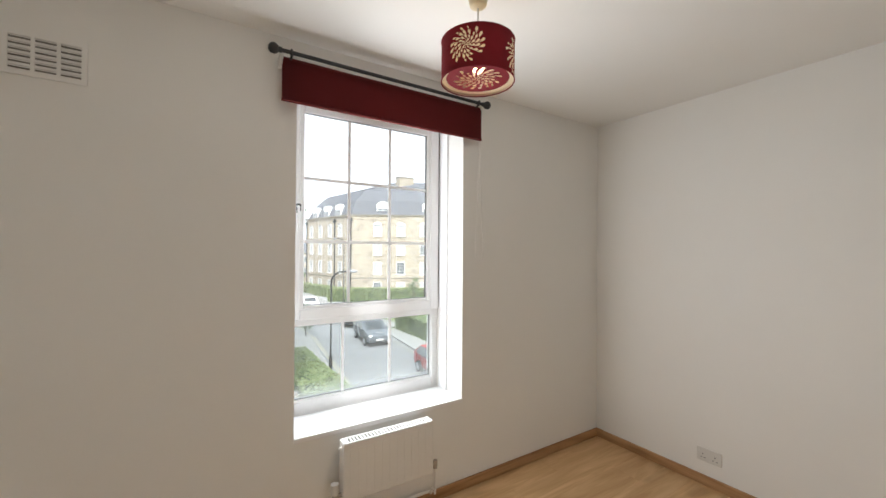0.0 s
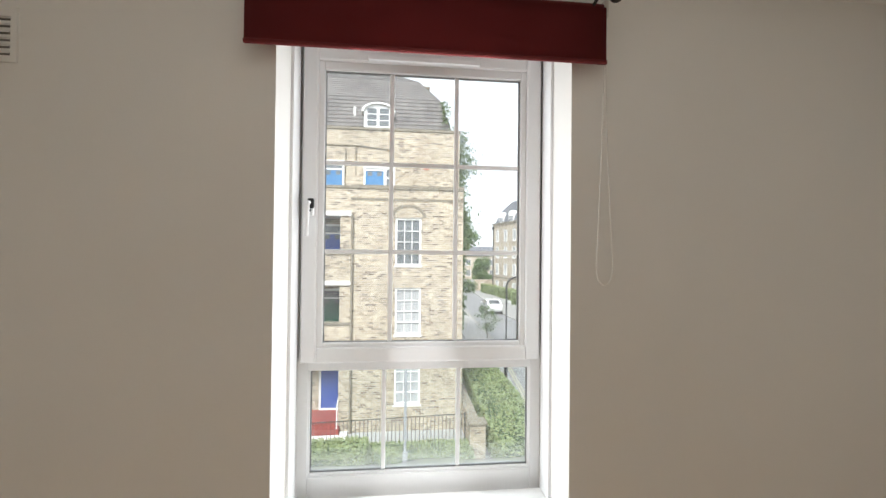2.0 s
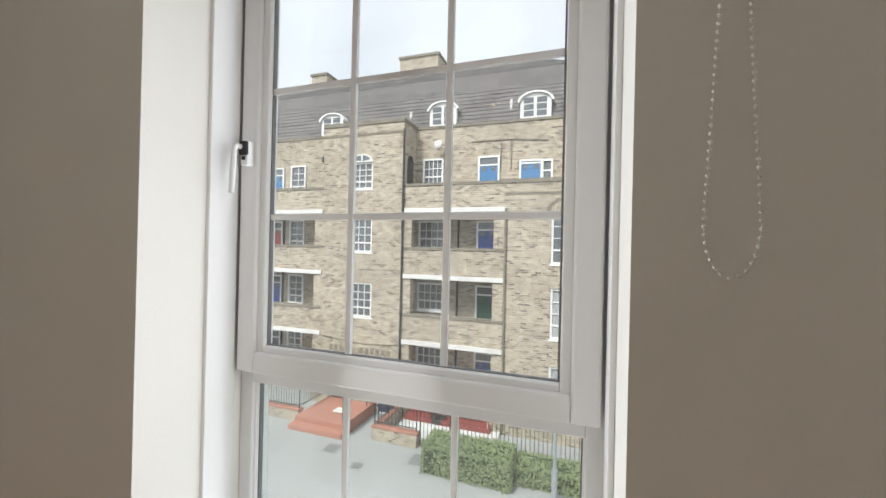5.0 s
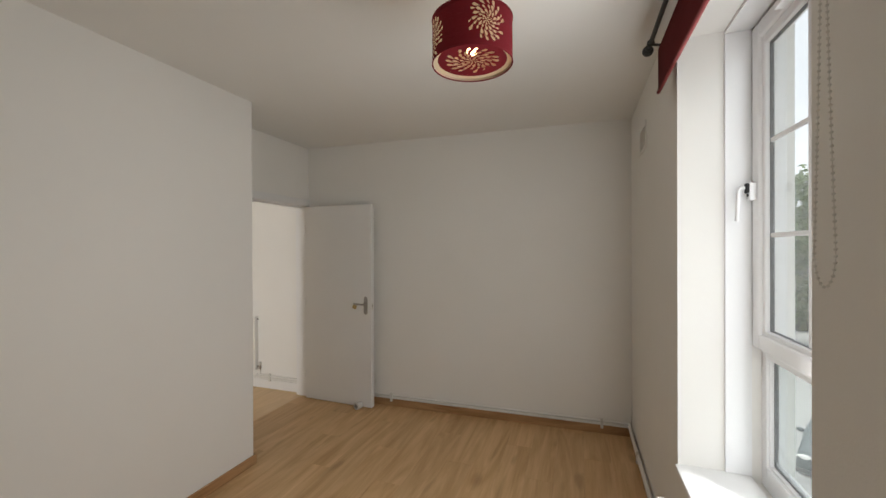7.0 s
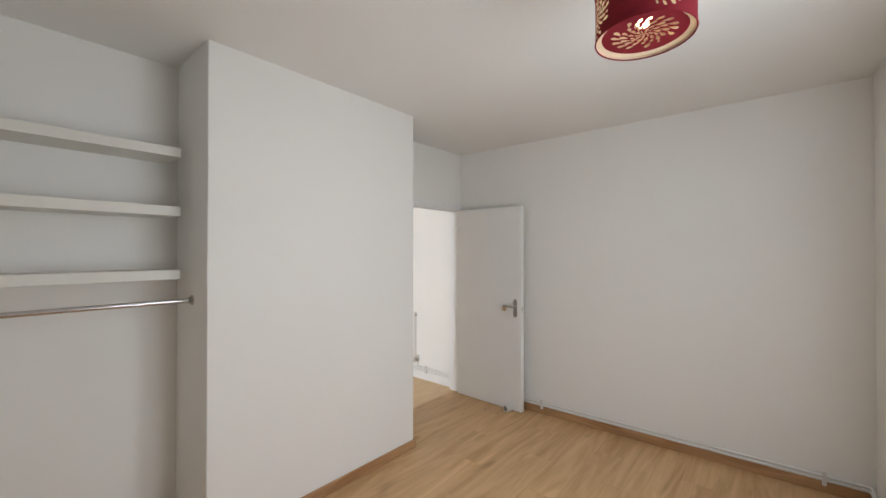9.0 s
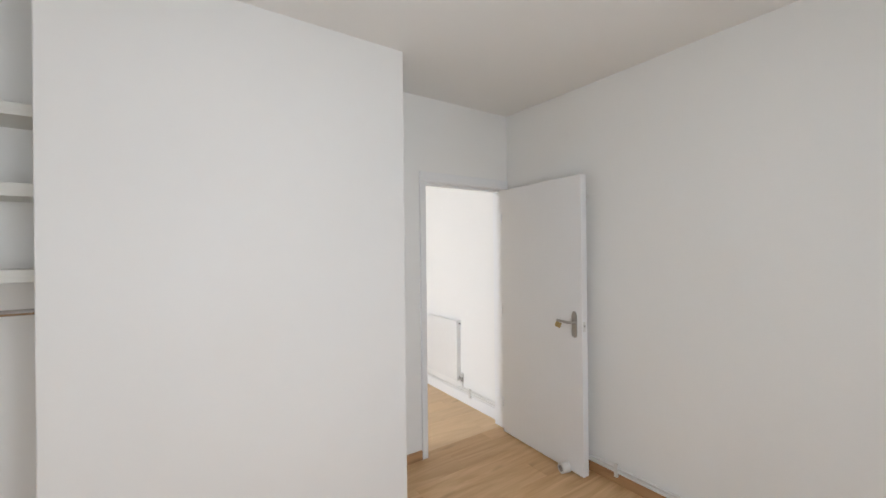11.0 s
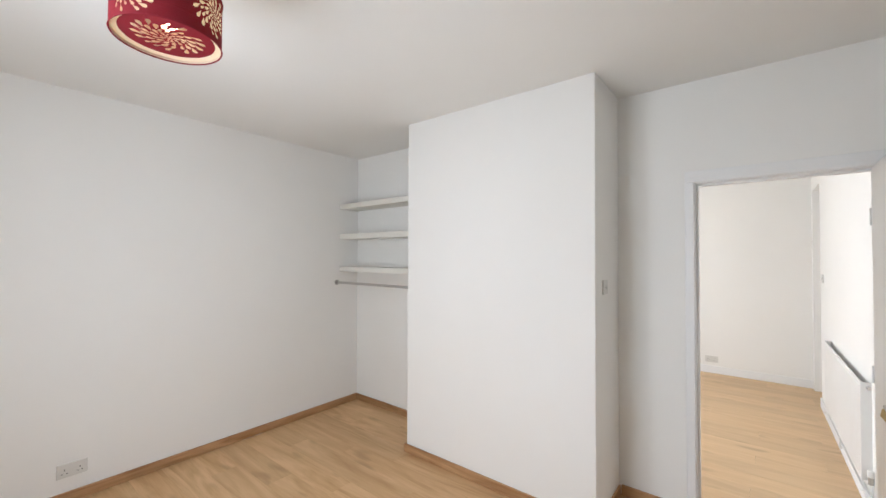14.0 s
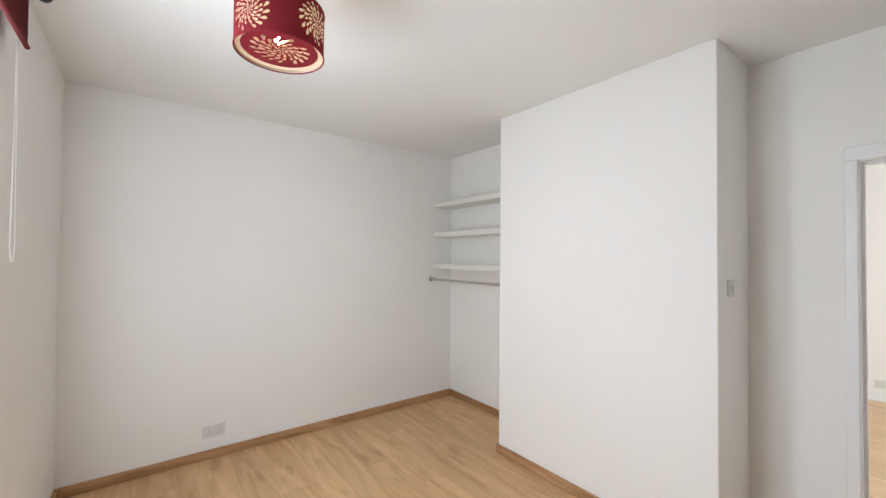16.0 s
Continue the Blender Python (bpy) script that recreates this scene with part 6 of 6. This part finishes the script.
prism(sc, [(p.x, p.y) for p in poly_inset(foot, -0.004, 0)], "z", -2.35, -2.2)
part("string_course", sc, COPING, far)
part("roof", lofted_roof(bmesh.new(), [poly_inset(foot, 0.015, 6.6), poly_inset(foot, 0.07, 8.6), poly_inset(foot, 0.16, 10.2), poly_inset(foot, 0.5, 11.9)], 0.3, 0.03), SLATE, far, "dark slate mansard roof")


def along(P, Q, u, z, out=0.0):
    """A place on the wall from P to Q, u metres along it, facing outwards."""
    d = (Q - P).normalized()
    p = P + d * u
    nrm = Vector((d.y, -d.x, 0))
    return Matrix.Translation((p.x + nrm.x * out, p.y + nrm.y * out, z)) @ Matrix.Rotation(math.atan2(d.y, d.x), 4, "Z")


for k in range(9):
    u = 3.9 + 3.25 * k
    for j, (z, h) in enumerate(((-4.25, 1.45), (-1.75, 1.75), (0.95, 1.75), (3.6, 1.6))):
        facade_window(far, along(A, B, u, z, 0.03), 1.15, h, 3, 4, arched=(j == 3), net=((k * 5 + j * 3) % 4 != 0))
for k in range(5):
    dormer(far, along(A, B, 4.6 + 6.4 * k, 6.65, -0.25), 1.7, 1.75)
for k in range(4):
    u = 1.9 + 3.0 * k
    for j, (z, h) in enumerate(((-4.25, 1.45), (-1.75, 1.75), (0.95, 1.75), (3.6, 1.6))):
        facade_window(far, along(C, A, u, z, 0.03), 1.0, h, 3, 4, arched=(j == 3))
for k in range(3):
    dormer(far, along(C, A, 2.6 + 3.6 * k, 6.65, -0.25), 1.5, 1.6)
for P, Q, u in ((A, B, 0.25), (C, A, 0.3), (C, A, 9.4)):
    rp = tube(bmesh.new(), [(0, -0.08, GZ), (0, -0.08, 6.0)], 0.09, 8)
    box(rp, -0.2, -0.25, 5.6, 0.2, 0.0, 6.1)
    place("rain_pipe", mesh_of("rain_pipe", rp, IRON), along(P, Q, u, 0.0), far)
cq = A + (B - A).normalized() * 8.5
chimney(far, cq.x - 0.2, cq.y + 3.2, 8.8, cq.x + 2.2, cq.y + 4.4, 12.4)
# hedge in front of it, and trees
hd = (B - A).normalized()
hm = bmesh.new()
fh = hedge("hedge", 0, 0, 30, 1.4, 1.7, "tall green hedge in front of the corner block", 14000, 0.11, z=0.0, seed=9)
fh.matrix_basis = along(A, B, -2.0, GZ, 4.2) @ Matrix.Translation((15, 0.7, 0)) @ Matrix.Translation((0, 0, 0))
fh2 = hedge("hedge", 0, 0, 14, 1.2, 1.5, "green hedge along the side of the corner block", 8000, 0.11, z=0.0, seed=10)
fh2.matrix_basis = along(C, A, 0.0, GZ, 2.2) @ Matrix.Translation((7, 0.6, 0))
hedge("hedge", 15.2, 17.5, 19.5, 27.0, 1.5, "dark green hedge behind the garden wall", 9000, 0.07, seed=12)
structure("lawn", nb(14.5, 8.0, GZ + 0.001, 60.0, 42.0, GZ + 0.05), mat("lawn_grass", (0.16, 0.19, 0.07), (0.10, 0.14, 0.045), 1.5, 30, 0.9, 1.0, 0.5), "pale green lawn in front of the corner block")

# ---- trees west and north, distant houses ----
tree(-21.5, 14.2, 11.2, 3.2, 2.6, "broad leafy green tree beside the car park", 9000, 0.16, 21)
tree(-24.0, 10.2, 11.6, 3.6, 2.4, "tall green tree behind the car park", 9000, 0.17, 22)
tree(-19.2, 15.8, 9.2, 2.2, 2.2, "slender green tree beside the brick block", 6000, 0.14, 23)
tree(-29.0, 8.0, 12.0, 4.2, 2.5, "large green tree at the far edge of the car park", 8000, 0.2, 24)
tree(5.6, 26.5, 10.0, 2.0, 3.0, "leafy green tree behind the end of the brick block", 6000, 0.13, 25)
tree(8.3, 28.0, 2.6, 0.95, 0.8, "young street tree with sparse leaves", 900, 0.07, 26)
tree(17.0, 73.5, 5.6, 2.3, 1.2, "round bushy green tree behind the brown wall", 7000, 0.2, 27)
low_wall(14.1, 65.5, 18.5, 65.8, 2.0, "brown brick garden wall before the round tree", BRICK_FAR)
tree(15.4, 24.0, 4.4, 0.8, 1.8, "young pavement tree with sparse leaves", 500, 0.07, 28)
hedge("hedge", -34, 16.5, -17.5, 18.0, 2.0, "dark green hedge along the car park", 12000, 0.1, seed=14)
hedge("hedge", -36, 4.0, -34, 18.0, 2.4, "dark green hedge closing the car park", 7000, 0.1, seed=15)
ft = thing("post", (-15.6, 10.2, GZ), "tall thin lamp post beside the brick block", "post")
part("shaft", cyl(bmesh.new(), (-17.6, 12.6, GZ), (-17.6, 12.6, GZ + 4.6), 0.05, 10), LEAD, ft, "", True)
part("lantern", nb(-17.75, 12.4, GZ + 4.6, -17.45, 12.8, GZ + 4.72, bevel=0.03), LEAD, ft)


def far_house(x, y, w, d, h, turn, label):
    t = thing("house", (0, 0, 0), label, "house", "distant houses")
    part("wall", nb(-w / 2, 0, 0, w / 2, d, h), BRICK_FAR, t)
    part("roof", prism(bmesh.new(), [(-0.3, h), (d + 0.3, h), (d / 2, h + 2.4)], "x", -w / 2 - 0.2, w / 2 + 0.2), SLATE, t)
    for k in range(int(w / 3)):
        for z in (0.9, 3.6):
            if z < h - 1.5:
                facade_window(t, Matrix.Translation((-w / 2 + 1.6 + 3 * k, -0.02, z)), 1.3, 1.5, 2, 3)
    t.matrix_basis = Matrix.Translation((x, y, GZ)) @ Matrix.Rotation(radians(turn), 4, "Z")


far_house(19.5, 96, 24, 10, 6.0, -6, "distant pale brick terrace closing the street")
far_house(2.0, 92, 22, 10, 5.6, -6, "distant pale brick terrace behind the brick block")
far_house(-46, 24, 26, 10, 8.5, 62, "brick house behind the trees beyond the car park")

# ---- laminate boards, laid across the rooms ----
def boards(parent, x0, x1, y0, y1, m, off, gap=None):
    """Boards of 1.2 x 0.19 m in staggered rows; alike boards share a mesh."""
    shapes = {}
    y, row = y1, 0
    while y > y0 + 0.01:
        ya = max(y0, y - 0.19)
        x = x0 - (row * 0.41 + off) % 1.2
        while x < x1:
            xa, xb = max(x, x0), min(x + 1.2, x1)
            if xb - xa > 0.02:
                key = (round(xb - xa, 3), round(y - ya, 3))
                if key not in shapes:
                    shapes[key] = mesh_of("plank", nb(0.0003, 0.0003, -0.0088, key[0] - 0.0003, key[1] - 0.0003, 0.0, bevel=0.0006, seg=1), m)
                place("plank", shapes[key], Matrix.Translation((xa, ya, 0)), parent)
            x += 1.2
        y -= 0.19
        row += 1


boards(floor, X0, X1, YS - 0.06, YN, PLANK, 0.3)
boards(floor_hall, HX0 - 0.25, HX1, HYS, YS - 0.06, PLANK_H, 0.75)
